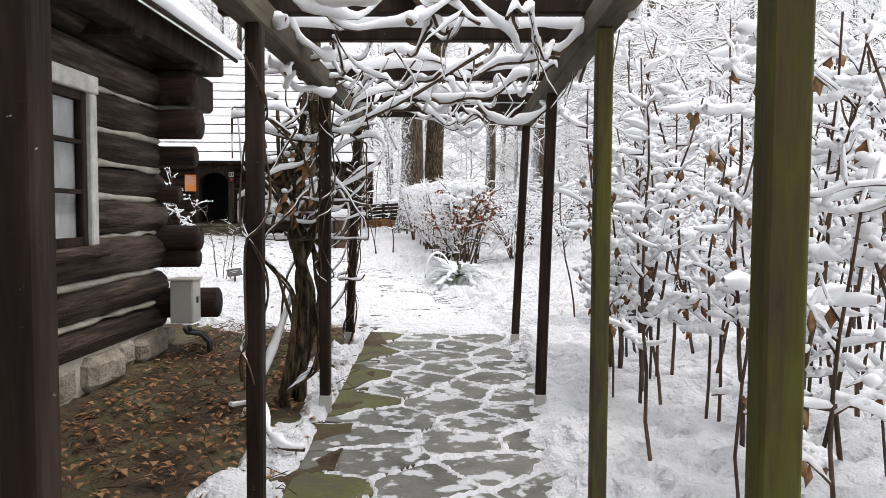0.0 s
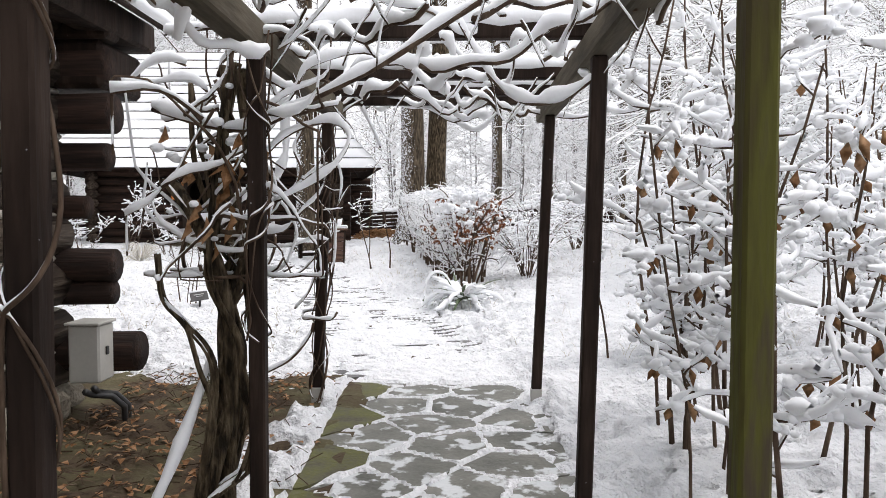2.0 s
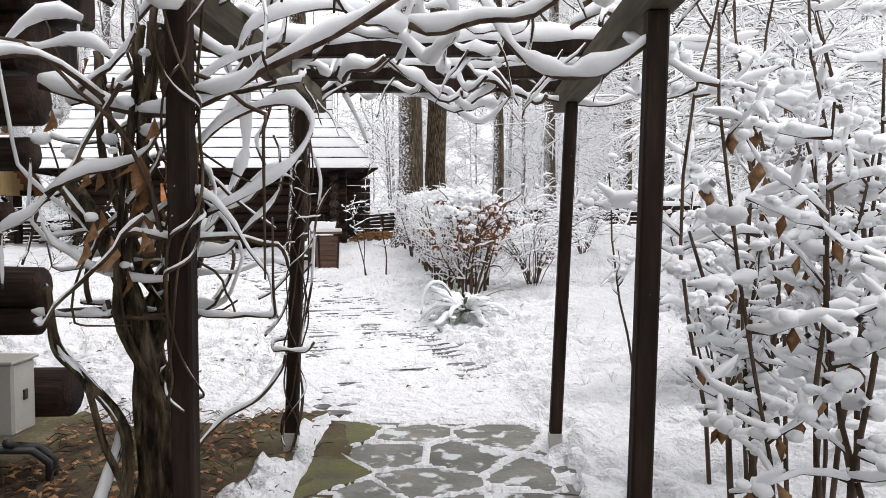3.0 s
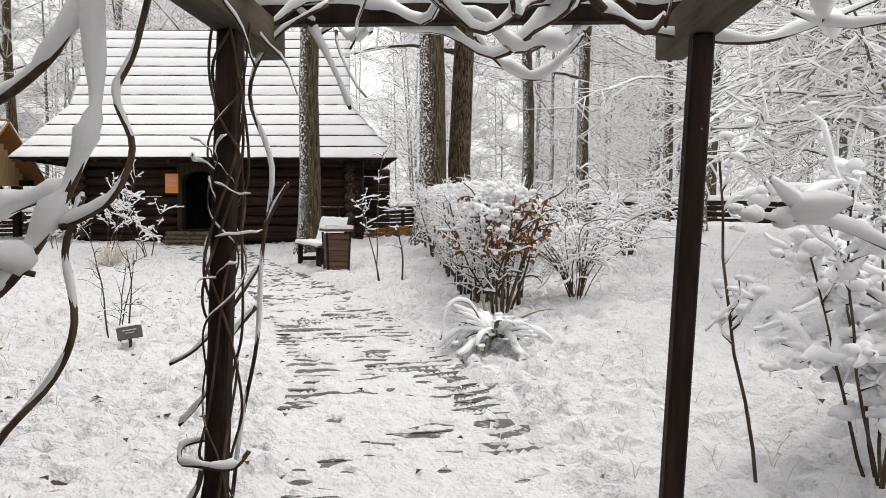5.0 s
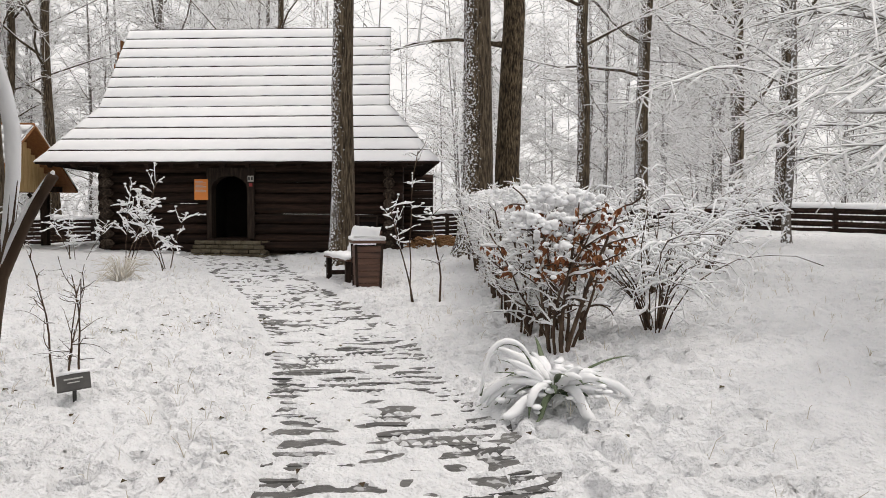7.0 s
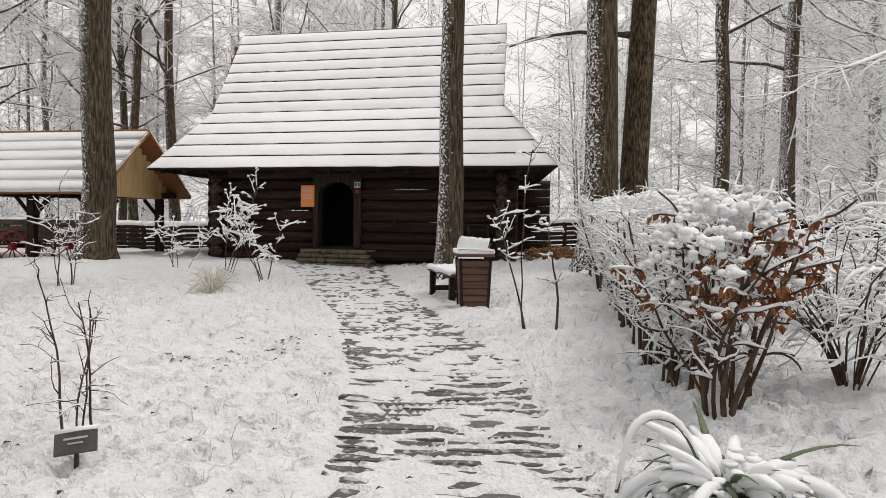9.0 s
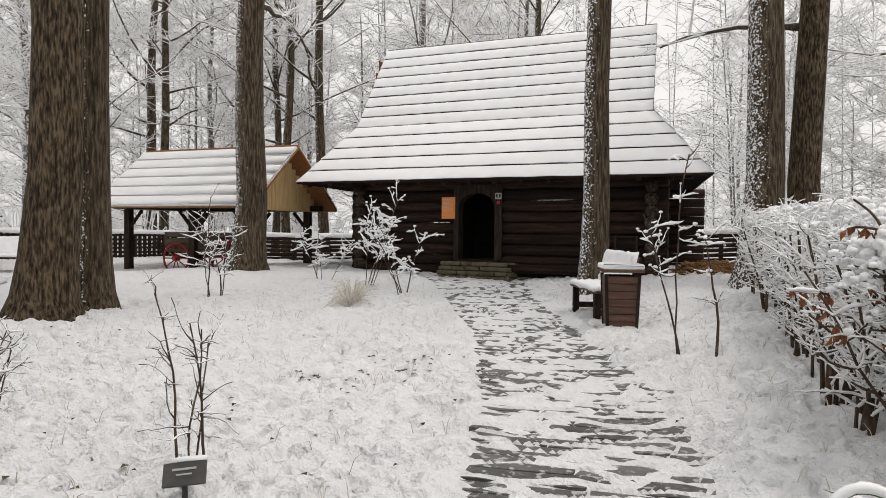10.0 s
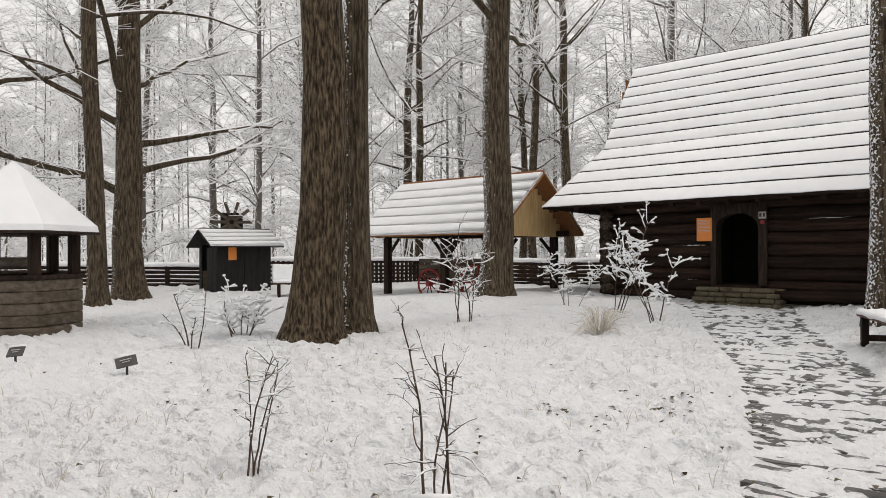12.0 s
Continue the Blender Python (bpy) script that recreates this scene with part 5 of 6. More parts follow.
    # the long cane that climbs across the way, the garland and side shoots
    V = Vector
    cane([V((-1.3, 4.6, 2.02)), V((-0.91, 4.6, 1.93)), V((-0.57, 4.6, 2.08)), V((-0.29, 4.6, 2.22)), V((-0.05, 4.55, 2.36)), V((0.2, 4.5, 2.5))], 0.012, 0.016, 0.05)
    cane([V((0.02, 4.75, 2.42)), V((0.10, 4.75, 2.28)), V((0.19, 4.72, 2.14)), V((0.31, 4.7, 2.06)), V((0.46, 4.68, 2.07)), V((0.6, 4.66, 2.16))], 0.011, 0.012, 0.062)
    cane([V((-0.9, 4.6, 1.72)), V((-0.74, 4.62, 1.9)), V((-0.55, 4.65, 1.97)), V((-0.46, 4.65, 1.9)), V((-0.55, 4.62, 1.75)), V((-0.78, 4.6, 1.62))], 0.009, 0.006, 0.04)
    cane([V((-0.86, 4.6, 2.2)), V((-0.7, 4.6, 2.1)), V((-0.62, 4.6, 2.2)), V((-0.4, 4.7, 2.28)), V((-0.2, 4.8, 2.22))], 0.010, 0.007, 0.045)
    # heavy canes between the trunk and the end post
    cane([V((-1.6, 5.8, 1.84)), V((-1.38, 5.9, 1.92)), V((-1.21, 5.9, 2.01)), V((-1.09, 5.9, 2.14)), V((-1.03, 5.9, 2.3))], 0.015, 0.012, 0.048, "thick cane loaded with snow", 0.7)
    cane([V((-1.55, 5.85, 1.36)), V((-1.39, 5.9, 1.42)), V((-1.27, 5.9, 1.5)), V((-1.15, 5.9, 1.66)), V((-1.07, 5.9, 1.82)), V((-1.03, 5.9, 1.97)), V((-1.05, 5.9, 2.3))], 0.018, 0.012, 0.052, "thick cane loaded with snow", 0.75)
    cane([V((-1.55, 5.8, 1.52)), V((-1.39, 5.9, 1.6)), V((-1.29, 5.9, 1.67)), V((-1.12, 5.9, 1.73))], 0.012, 0.009, 0.07)
    cane([V((-1.62, 5.7, 1.42)), V((-1.45, 5.8, 1.5)), V((-1.32, 5.85, 1.55)), V((-1.2, 5.9, 1.52))], 0.012, 0.008, 0.06)
    cane([V((-1.45, 5.9, 0.42)), V((-1.41, 5.9, 0.85)), V((-1.32, 5.9, 1.07)), V((-1.16, 5.9, 1.25)), V((-1.1, 5.9, 1.4)), V((-1.12, 5.9, 1.58)), V((-1.07, 5.9, 1.72))], 0.011, 0.009, 0.03)
    cane([V((-0.88, 5.9, 2.26)), V((-0.93, 5.9, 2.08)), V((-0.98, 5.9, 1.97)), V((-0.94, 5.9, 1.84)), V((-1.0, 5.9, 1.71)), V((-1.13, 5.9, 1.64))], 0.008, 0.010, 0.03)
    # hanging ends
    for i in range(26):
        p = Vector((rng.uniform(-1.0, 0.7), rng.uniform(2.8, 6.8), 2.3))
        pts, rad = limb(rng, p, (rng.uniform(-0.5, 0.5), rng.uniform(-0.4, 0.4), -0.6), rng.uniform(0.15, 0.38), 0.006, 0.003, 6, 0.25)
        c = part("hanging_cane", Geo().tube(pts, rad, 4), STEM, v, smooth=True)
        g = Geo()
        snow_cap(g, pts, rad, 0.024, rng, 6)
        part("cane_snow", g, SNOW, c, smooth=True)
    # strands round the posts: foot and head x, y, from z to z, turns, number, thickness
    for (p0, p1, py, z0, z1, turns, count, rs) in ((-0.824, -0.82, 2.85, 0.75, 2.1, 1.6, 3, 0.0042), (-0.945, -0.868, 6.42, 0.35, 2.3, 2.2, 7, 0.0034), (-0.825, -0.822, 4.5, 1.0, 2.3, 1.5, 5, 0.004)):
        for i in range(count):
            ph, wv = rng.uniform(0, 6.3), rng.uniform(0, 6)
            rr = rng.uniform(0.042, 0.056)
            tt = turns * rng.uniform(0.4, 1.2) * rng.choice((1, -1))
            n = 56
            pts = []
            for k in range(n + 1):
                z = z0 + (z1 - z0) * k / n + 0.05 * math.sin(k * 0.33 + wv)
                f = (z - 0.3) / 1.95
                ang = ph + 6.28 * tt * k / n + 0.8 * math.sin(k * 0.17 + wv)
                out = rr * (1.05 + 0.28 * max(0.0, math.sin(k * 0.23 + wv)))
                pts.append(Vector((p0 + (p1 - p0) * f + math.cos(ang) * out, py + math.sin(ang) * out, z)))
            r0 = rs * rng.uniform(0.7, 1.5)
            c = part("strand", Geo().tube(pts, r0, 5), STEM, v, "thin strand wound round a post", True)
            g = Geo()
            snow_cap(g, pts, [r0] * (n + 1), 0.012, rng, 4)
            part("strand_snow", g, SNOW, c, smooth=True)
    # a loop tied round the end post and its shoots
    cane([V((-0.80, 6.36, 0.92)), V((-0.85, 6.34, 0.87)), V((-0.96, 6.33, 0.88)), V((-1.03, 6.38, 0.87)), V((-1.04, 6.42, 0.91)), V((-0.97, 6.47, 0.92))], 0.009, 0.007, 0.02)
    cane([V((-0.97, 6.4, 0.84)), V((-1.0, 6.4, 0.75)), V((-1.12, 6.38, 0.6)), V((-1.3, 6.3, 0.5)), V((-1.42, 6.2, 0.36))], 0.010, 0.012, 0.03)
    for i in range(9):
        p = Vector((-0.90, 6.36, rng.uniform(1.35, 1.85)))
        a = rng.uniform(0, 6.3)
        pts, rad = limb(rng, p, (math.cos(a), -0.3 * rng.random(), math.sin(a)), rng.uniform(0.08, 0.17), 0.003, 0.0015, 7, 0.5)
        c = part("side_shoot", Geo().tube(pts, rad, 4), STEM, v, smooth=True)
        g = Geo()
        snow_cap(g, pts, rad, rng.choice((0.008, 0.015)), rng, 5)
        part("cane_snow", g, SNOW, c, smooth=True)
    # a free forked cane beside the end post
    cane([V((-1.03, 6.75, 0.25)), V((-0.99, 6.75, 0.62)), V((-0.95, 6.75, 0.91)), V((-0.89, 6.75, 1.21)), V((-0.87, 6.75, 1.52)), V((-0.83, 6.75, 1.83)), V((-0.91, 6.75, 2.1)), V((-0.82, 6.75, 2.3)), V((-0.62, 6.75, 2.42))], 0.0085, 0.008, 0.03)
    cane([V((-0.88, 6.75, 1.48)), V((-0.98, 6.72, 1.32)), V((-1.1, 6.7, 1.18)), V((-1.2, 6.7, 1.12))], 0.009, 0.006, 0.02)
    cane([V((-0.89, 6.74, 1.33)), V((-0.99, 6.7, 1.2)), V((-1.06, 6.68, 1.02)), V((-1.16, 6.68, 0.9))], 0.010, 0.006, 0.035)
    cane([V((-0.86, 6.75, 1.62)), V((-0.81, 6.75, 1.72)), V((-0.77, 6.75, 1.78))], 0.009, 0.007, 0.02)
    # shoots past the end of the roof
    cane([V((0.5, 6.7, 2.3)), V((0.8, 6.6, 2.24)), V((1.02, 6.65, 2.3)), V((1.3, 6.7, 2.42))], 0.009, 0.006, 0.03)
    cane([V((-0.1, 7.0, 2.36)), V((0.03, 7.05, 2.24)), V((0.17, 7.05, 2.21)), V((0.32, 7.0, 2.36))], 0.009, 0.007, 0.05)
    cane([V((-0.70, 6.8, 2.36)), V((-0.62, 6.85, 2.2)), V((-0.56, 6.85, 2.06))], 0.008, 0.006, 0.05)
    # fallen cane
    cane([V((-1.35, 4.2, 0.30)), V((-1.15, 4.1, 0.34)), V((-1.0, 3.75, 0.28)), V((-0.9, 3.6, 0.26)), V((-0.78, 3.62, 0.24))], 0.014, 0.012, 0.04, "fallen cane under snow")


build_vines()


# ---- furniture of the garden ----
def build_bench(at, rz, group="benches"):
    b = thing("bench", "timber bench with snow on seat and backrest", "bench", at, rz, group)
    for x in (-0.62, 0.62):
        part("leg", Geo().box((x - 0.045, -0.26, -0.05), (x + 0.045, -0.17, 0.42), 0.008), POST, b)
        part("leg", Geo().box((x - 0.045, 0.17, -0.05), (x + 0.045, 0.26, 0.42), 0.008), POST, b)
        part("rail", Geo().box((x - 0.04, -0.17, 0.10), (x + 0.04, 0.17, 0.18), 0.006), POST, b)
        m = Matrix.Translation((x, 0.24, 0.42)) @ Matrix.Rotation(radians(-14), 4, "X")
        part("back_post", Geo().box((-0.04, -0.035, -0.1), (0.04, 0.035, 0.52), 0.006, m), POST, b)
    for k in range(4):
        part("seat_slat", Geo().box((-0.8, -0.27 + k * 0.135, 0.42), (0.8, -0.15 + k * 0.135, 0.46), 0.006), BIN_WOOD, b)
    m = Matrix.Translation((0, 0.24, 0.42)) @ Matrix.Rotation(radians(-14), 4, "X")
    for k in range(3):
        part("back_slat", Geo().box((-0.8, -0.065, 0.08 + k * 0.15), (0.8, -0.038, 0.21 + k * 0.15), 0.005, m), BIN_WOOD, b)
    rng = random.Random(5)
    s = Geo()
    for k in range(5):
        pts = [Vector((-0.79 + 1.58 * i / 14, -0.24 + k * 0.11, 0.485 + rng.uniform(-0.008, 0.008))) for i in range(15)]
        s.tube(pts, [0.04] + [rng.uniform(0.06, 0.075) for _ in range(13)] + [0.04], 8, True, 0.75)
    part("seat_snow", s, SNOW, b, "thick snow cushion on the seat", True)
    s = Geo()
    nx, nz = 30, 12
    for side in (0, 1):
        for r in range(nz + 1):
            for c in range(nx + 1):
                rim = 0.02 if c in (0, nx) or r in (0, nz) else 0.0
                s.v.append(tuple(m @ Vector((-0.8 + 1.6 * c / nx, (-0.066 if side else -0.10 + rim + rng.uniform(-0.014, 0.014)), 0.07 + 0.50 * r / nz + (rng.uniform(-0.012, 0.015) if r == nz else 0)))))
    half = (nx + 1) * (nz + 1)
    for r in range(nz):
        for c in range(nx):
            o = r * (nx + 1) + c
            s.f.append((o, o + 1, o + nx + 2, o + nx + 1))
    ring = [c for c in range(nx + 1)] + [r * (nx + 1) + nx for r in range(1, nz + 1)] + [nz * (nx + 1) + c for c in reversed(range(nx))] + [r * (nx + 1) for r in reversed(range(1, nz))]
    for p, q in zip(ring, ring[1:] + ring[:1]):
        s.f.append((p, p + half, q + half, q))
    part("back_snow", s, SNOW, b, "snow plastered on the backrest", True)
    return b


build_bench((-3.3, 18.63, lz(-3.3, 18.63)), -60)
build_bench((-19.6, 20.6, lz(-19.6, 20.6)), 60)


def build_bin(at, rz):
    b = thing("litter_bin", "tapered wooden litter bin with a snowy lid", "litter bin", at, rz)
    for side in range(4):
        m = Matrix.Diagonal((0.84, 0.84, 1, 1)) @ Matrix.Rotation(math.pi / 2 * side, 4, "Z")
        for k in range(7):
            z0, z1 = 0.03 + k * 0.098, 0.03 + k * 0.098 + 0.092
            w = 0.21 + 0.035 * k / 6
            part("slat", Geo().box((-w, -w - 0.012, z0), (w, -w + 0.012, z1), 0.006, m), BIN_WOOD, b)
    for sx in (-1, 1):
        for sy in (-1, 1):
            g = Geo().tube([Vector((sx * 0.18, sy * 0.18, -0.05)), Vector((sx * 0.21, sy * 0.21, 0.74))], 0.028, 4)
            part("corner_post", g, POST, b)
    part("lid", Geo().box((-0.265, -0.265, 0.76), (0.265, 0.265, 0.80), 0.008), BIN_WOOD, b)
    part("liner", Geo().box((-0.15, -0.15, 0.02), (0.15, 0.15, 0.72), 0.01), INNER_SHADE, b)
    s = Geo().box((-0.265, -0.265, 0.80), (0.265, 0.265, 0.87), 0.035)
    part("lid_snow", s, SNOW, b, "cap of snow", True)


build_bin((-2.74, 17.5, lz(-2.74, 17.5)), 22)


def build_sign(at, rz, w=0.21, h=0.10, tilt=35, roll=-8):
    s = thing("plant_label", "small dark plant label plate on a stake in snow", "plant label", (at[0], at[1], lz(*at)), rz, "plant labels")
    part("stake", Geo().box((-0.012, -0.01, -0.1), (0.012, 0.01, 0.16), 0.003), DARK_METAL, s)
    m = Matrix.Translation((0, -0.01, 0.16)) @ Matrix.Rotation(radians(-tilt), 4, "X") @ Matrix.Rotation(radians(roll), 4, "Y")
    p = part("plate", Geo().box((-w / 2, -0.012, -0.02), (w / 2, 0.006, h), 0.003, m), SIGN, s)
    g = Geo()
    g.box((-w * 0.28, -0.0155, h * 0.55), (w * 0.28, -0.013, h * 0.66), 0.001, m)
    g.box((-w * 0.18, -0.0155, h * 0.30), (w * 0.18, -0.013, h * 0.38), 0.001, m)
    part("text_bars", g, PRINT, p)
    part("snow", Geo().tube([m @ Vector((-w / 2, -0.003, h + 0.006)), m @ Vector((0, -0.003, h + 0.012)), m @ Vector((w / 2, -0.003, h + 0.006))], 0.016, 6), SNOW, s, smooth=True)


build_sign((-3.18, 10.45), 25)
build_sign((-8.45, 11.1), 62, roll=-14)
build_sign((-9.95, 10.45), 30)


def build_well():
    cx, cy = -13.55, 11.35
    z = lz(cx, cy)
    w = thing("well", "hexagonal timber well house with a snowy tent roof", "well", (cx, cy, z), 4)
    R = 0.95
    ring = lambda r, k: (r * math.cos(math.pi / 3 * k), r * math.sin(math.pi / 3 * k))
    for k in range(6):
        a, b = Vector((*ring(R, k), 0)), Vector((*ring(R, k + 1), 0))
        for j in range(5):
            m = Matrix.Translation(a) @ Matrix.Rotation(math.atan2(b.y - a.y, b.x - a.x), 4, "Z")
            part("plank", Geo().box((-0.02, -0.03, -0.04 + j * 0.175), ((b - a).length + 0.02, 0.03, -0.04 + j * 0.175 + 0.168), 0.012, m), GREY_WOOD, w)
        part("rim", Geo().box((-0.04, -0.06, 0.835), ((b - a).length + 0.04, 0.10, 0.90), 0.012, m), POST, w)
        x, y = ring(R * 0.9, k)
        part("post", Geo().box((x - 0.075, y - 0.075, 0.83), (x + 0.075, y + 0.075, 1.60), 0.012), POST, w)
        x2, y2 = ring(R * 0.9, k + 1)
        part("top_rail", Geo().tube([Vector((x, y, 1.56)), Vector((x2, y2, 1.56))], 0.06, 4), POST, w)
    part("windlass", Geo().tube([Vector((-0.8, 0, 1.08)), Vector((0.8, 0, 1.08))], 0.09, 10), GREY_WOOD, w, "wooden windlass drum", True)
    # closed near-black prism stands in for the darkness down the well
    part("shaft", Geo().prism([ring(R - 0.12, k) for k in range(6)], 0.1, 0.7), INNER_SHADE, w)
    part("base_step", Geo().box((R * 0.35, -0.75, -0.1), (R * 1.05, 0.1, 0.12), 0.02, Matrix.Rotation(radians(28), 4, "Z")), GREY_WOOD, w)
    for lvl, (r0, z0, r1, z1) in enumerate(((1.24, 1.55, 0.70, 2.0), (0.76, 1.97, 0.03, 2.55))):
        g, s = Geo(), Geo()
        for geo, up, d in ((g, -0.03, 0), (s, 0.0, 0.02)):
            o = len(geo.v)
            for k in range(6):
                geo.v.append((*ring(r0 - d, k), z0 + up))
            for k in range(6):
                geo.v.append((*ring(r0 - d * 2, k), z0 + up + (0.10 if geo is s else 0.02)))
            for k in range(6):
                geo.v.append((*ring(r1, k), z1 + up + (0.10 if geo is s else 0.02)))
            for k in range(6):
                k2 = (k + 1) % 6
                geo.f += [(o + k, o + k2, o + 6 + k2, o + 6 + k), (o + 6 + k, o + 6 + k2, o + 12 + k2, o + 12 + k)]
            geo.f += [tuple(o + k for k in reversed(range(6))), tuple(o + 12 + k for k in range(6))]
        rf = part("roof", g, POST, w, "dark shingled tent roof")
        part("snow_cover", s, SNOW, rf, "deep smooth snow")


build_well()


def build_shed():
    s = thing("shed", "small black tarred board shed with a snowy roof", "shed", (-22.95, 20.3, lz(-22.95, 20.3)), 84)
    L, D, H = 1.8, 1.5, 1.55
    for side, (a, b) in enumerate((((-L / 2, -D / 2), (L / 2, -D / 2)), ((L / 2, -D / 2), (L / 2, D / 2)), ((L / 2, D / 2), (-L / 2, D / 2)), ((-L / 2, D / 2), (-L / 2, -D / 2)))):
        a, b = Vector((*a, 0)), Vector((*b, 0))
        n = int((b - a).length / 0.2)
        m = Matrix.Translation(a) @ Matrix.Rotation(math.atan2(b.y - a.y, b.x - a.x), 4, "Z")
        for k in range(n):
            w = (b - a).length / n
            if side == 3 and 0.2 < (k + 0.5) / n < 0.75:
                continue
            part("board", Geo().box((k * w, -0.02, -0.1), ((k + 1) * w - 0.006, 0.02, H + (0.1 if side == 0 else 0)), 0.004, m), BLACK_WOOD, s)
    # solid near-black block holds the shade behind the half-open door
    part("interior", Geo().box((-L / 2 + 0.25, -D / 2 + 0.05, 0), (L / 2 - 0.05, D / 2 - 0.05, H - 0.1), 0.01), INNER_SHADE, s)
    part("door", Geo().box((-L / 2 - 0.03, -0.42, 0.02), (-L / 2 + 0.02, 0.05, 1.45), 0.01), BLACK_WOOD, s, "half-open plank door")
    for k in range(5):
        part("bar", Geo().tube([Vector((-L / 2 - 0.01, 0.1 + k * 0.08, 0.0)), Vector((-L / 2 - 0.01, 0.1 + k * 0.08, 0.7))], 0.015, 5), GREY_WOOD, s)
    for y, sg in ((-1, 1), (1, -1)):
        m = Matrix.Translation((0, y * (D / 2 + 0.3), H - 0.1)) @ Matrix.Rotation(radians(27 * sg), 4, "X")
        ln = (D / 2 + 0.3) / math.cos(radians(27))
        g = Geo().box((-L / 2 - 0.35, 0 if y < 0 else -ln, 0), (L / 2 + 0.35, ln if y < 0 else 0, 0.04), 0.008, m)
        rf = part("roof", g, BLACK_WOOD, s)
        for k in range(4):
            c = Geo().box((-L / 2 - 0.33, (k * ln / 4 if y < 0 else -(k + 1) * ln / 4), 0.042), (L / 2 + 0.33, ((k + 1) * ln / 4 - 0.02 if y < 0 else -k * ln / 4 - 0.02), 0.10), 0.025, m)
            part("snow_cover", c, SNOW, rf, smooth=True)
    b = part("info_panel", Geo().box((-L / 2 + 0.35, -D / 2 - 0.05, 1.05), (-L / 2 + 0.62, -D / 2 - 0.025, 1.5), 0.004), ORANGE, s, "orange information panel")
    part("ridge_cap", Geo().box((-L / 2 - 0.3, -0.06, H + 0.42), (L / 2 + 0.3, 0.06, H + 0.54), 0.02), BLACK_WOOD, s)


build_shed()


def build_shelter():
    """Open cart shelter with a gable of new boards."""
    t = thing("cart_shelter", "open timber cart shelter with a snowy roof and pale gable boards", "shelter", (-16.55, 24.8, 0.44), 4)
    L, D, H = 4.3, 2.9, 1.88
    for x in (-L / 2, L / 2 - 1.9, L / 2):
        for y in (-D / 2, D / 2):
            part("post", Geo().box((x - 0.1, y - 0.1, -0.1), (x + 0.1, y + 0.1, H), 0.012), POST, t)
            for sg in (-1, 1):
                if abs(x + sg * 0.5) < L / 2 + 0.1:
                    part("brace", Geo().tube([Vector((x, y, H - 0.6)), Vector((x + sg * 0.5, y, H - 0.05))], 0.06, 4), POST, t)
    for y in (-D / 2, D / 2):
        part("wall_plate", Geo().box((-L / 2 - 0.5, y - 0.09, H), (L / 2 + 0.5, y + 0.09, H + 0.17), 0.012), POST, t)
    for x in (-L / 2, L / 2):
        part("tie_beam", Geo().box((x - 0.09, -D / 2 - 0.5, H + 0.005), (x + 0.09, D / 2 + 0.5, H + 0.16), 0.012), POST, t)
    rise, half = 1.75, D / 2 + 0.65
    ang = math.atan2(rise, half)
    ln = math.hypot(rise, half)
    for sg in (-1, 1):
        m = Matrix.Translation((0, sg * half, H)) @ Matrix.Rotation(-sg * ang, 4, "X")
        rf = part("roof", Geo().box((-L / 2 - 0.75, 0 if sg < 0 else -ln, 0.0), (L / 2 + 0.65, ln if sg < 0 else 0, 0.05), 0.008, m), EAVE_WOOD, t, "reddish roof boards")
        n = 6
        for k in range(n):
            a, b = k * ln / n, (k + 1) * ln / n - 0.03
            part("snow_cover", Geo().box((-L / 2 - 0.75, a if sg < 0 else -b, 0.05), (L / 2 + 0.64, b if sg < 0 else -a, 0.12), 0.03, m), SNOW, rf, smooth=True)
    for x in (-L / 2 - 0.05, L / 2 + 0.12):
        n = 16
        for k in range(n):
            y0 = -half + 0.5 + (2 * half - 1.0) * k / n
            top = H + rise * (1 - abs(y0 + (half - 0.5) / n) / half) - 0.12
            part("gable_board", Geo().box((x - 0.015, y0, H - 0.02), (x + 0.015, y0 + (2 * half - 1.0) / n - 0.006, max(top, H + 0.05)), 0.004), PALE_WOOD, t)
    part("ridge_board", Geo().box((-L / 2 - 0.7, -0.08, H + rise + 0.04), (L / 2 + 0.6, 0.08, H + rise + 0.12), 0.02), EAVE_WOOD, t)


build_shelter()


def build_cart(at, rz):
    c = thing("cart", "old farm cart with red spoked wheels", "cart", at, rz)
    for x in (-0.8, 0.9):
        for y in (-0.6, 0.6):
            r = 0.44 if x < 0 else 0.5
            pts = [Vector((x + r * math.cos(a), y, r + r * math.sin(a))) for a in np.linspace(0, 2 * math.pi, 25)]
            wheel = part("wheel", Geo().tube(pts, 0.035, 6, False), RED, c, "red wooden wheel rim", True)
            part("hub", Geo().tube([Vector((x, y - 0.1, r)), Vector((x, y + 0.1, r))], 0.08, 10), RED, wheel)
            for k in range(10):
                a = math.pi * 2 * k / 10
                part("spoke", Geo().tube([Vector((x, y, r)), Vector((x + r * math.cos(a), y, r + r * math.sin(a)))], 0.018, 5), RED, wheel)
        part("axle", Geo().box((x - 0.05, -0.6, 0.42), (x + 0.05, 0.6, 0.52), 0.01), POST, c)
    part("bed", Geo().box((-1.3, -0.45, 0.62), (1.5, 0.45, 0.70), 0.01), GREY_WOOD, c)
    for y in (-0.48, 0.48):
        for k in range(3):
            part("side_board", Geo().box((-1.3, y - 0.02, 0.72 + k * 0.17), (1.5, y + 0.02, 0.87 + k * 0.17), 0.006), GREY_WOOD, c)


build_cart((-16.6, 24.5, 0.44), 8)


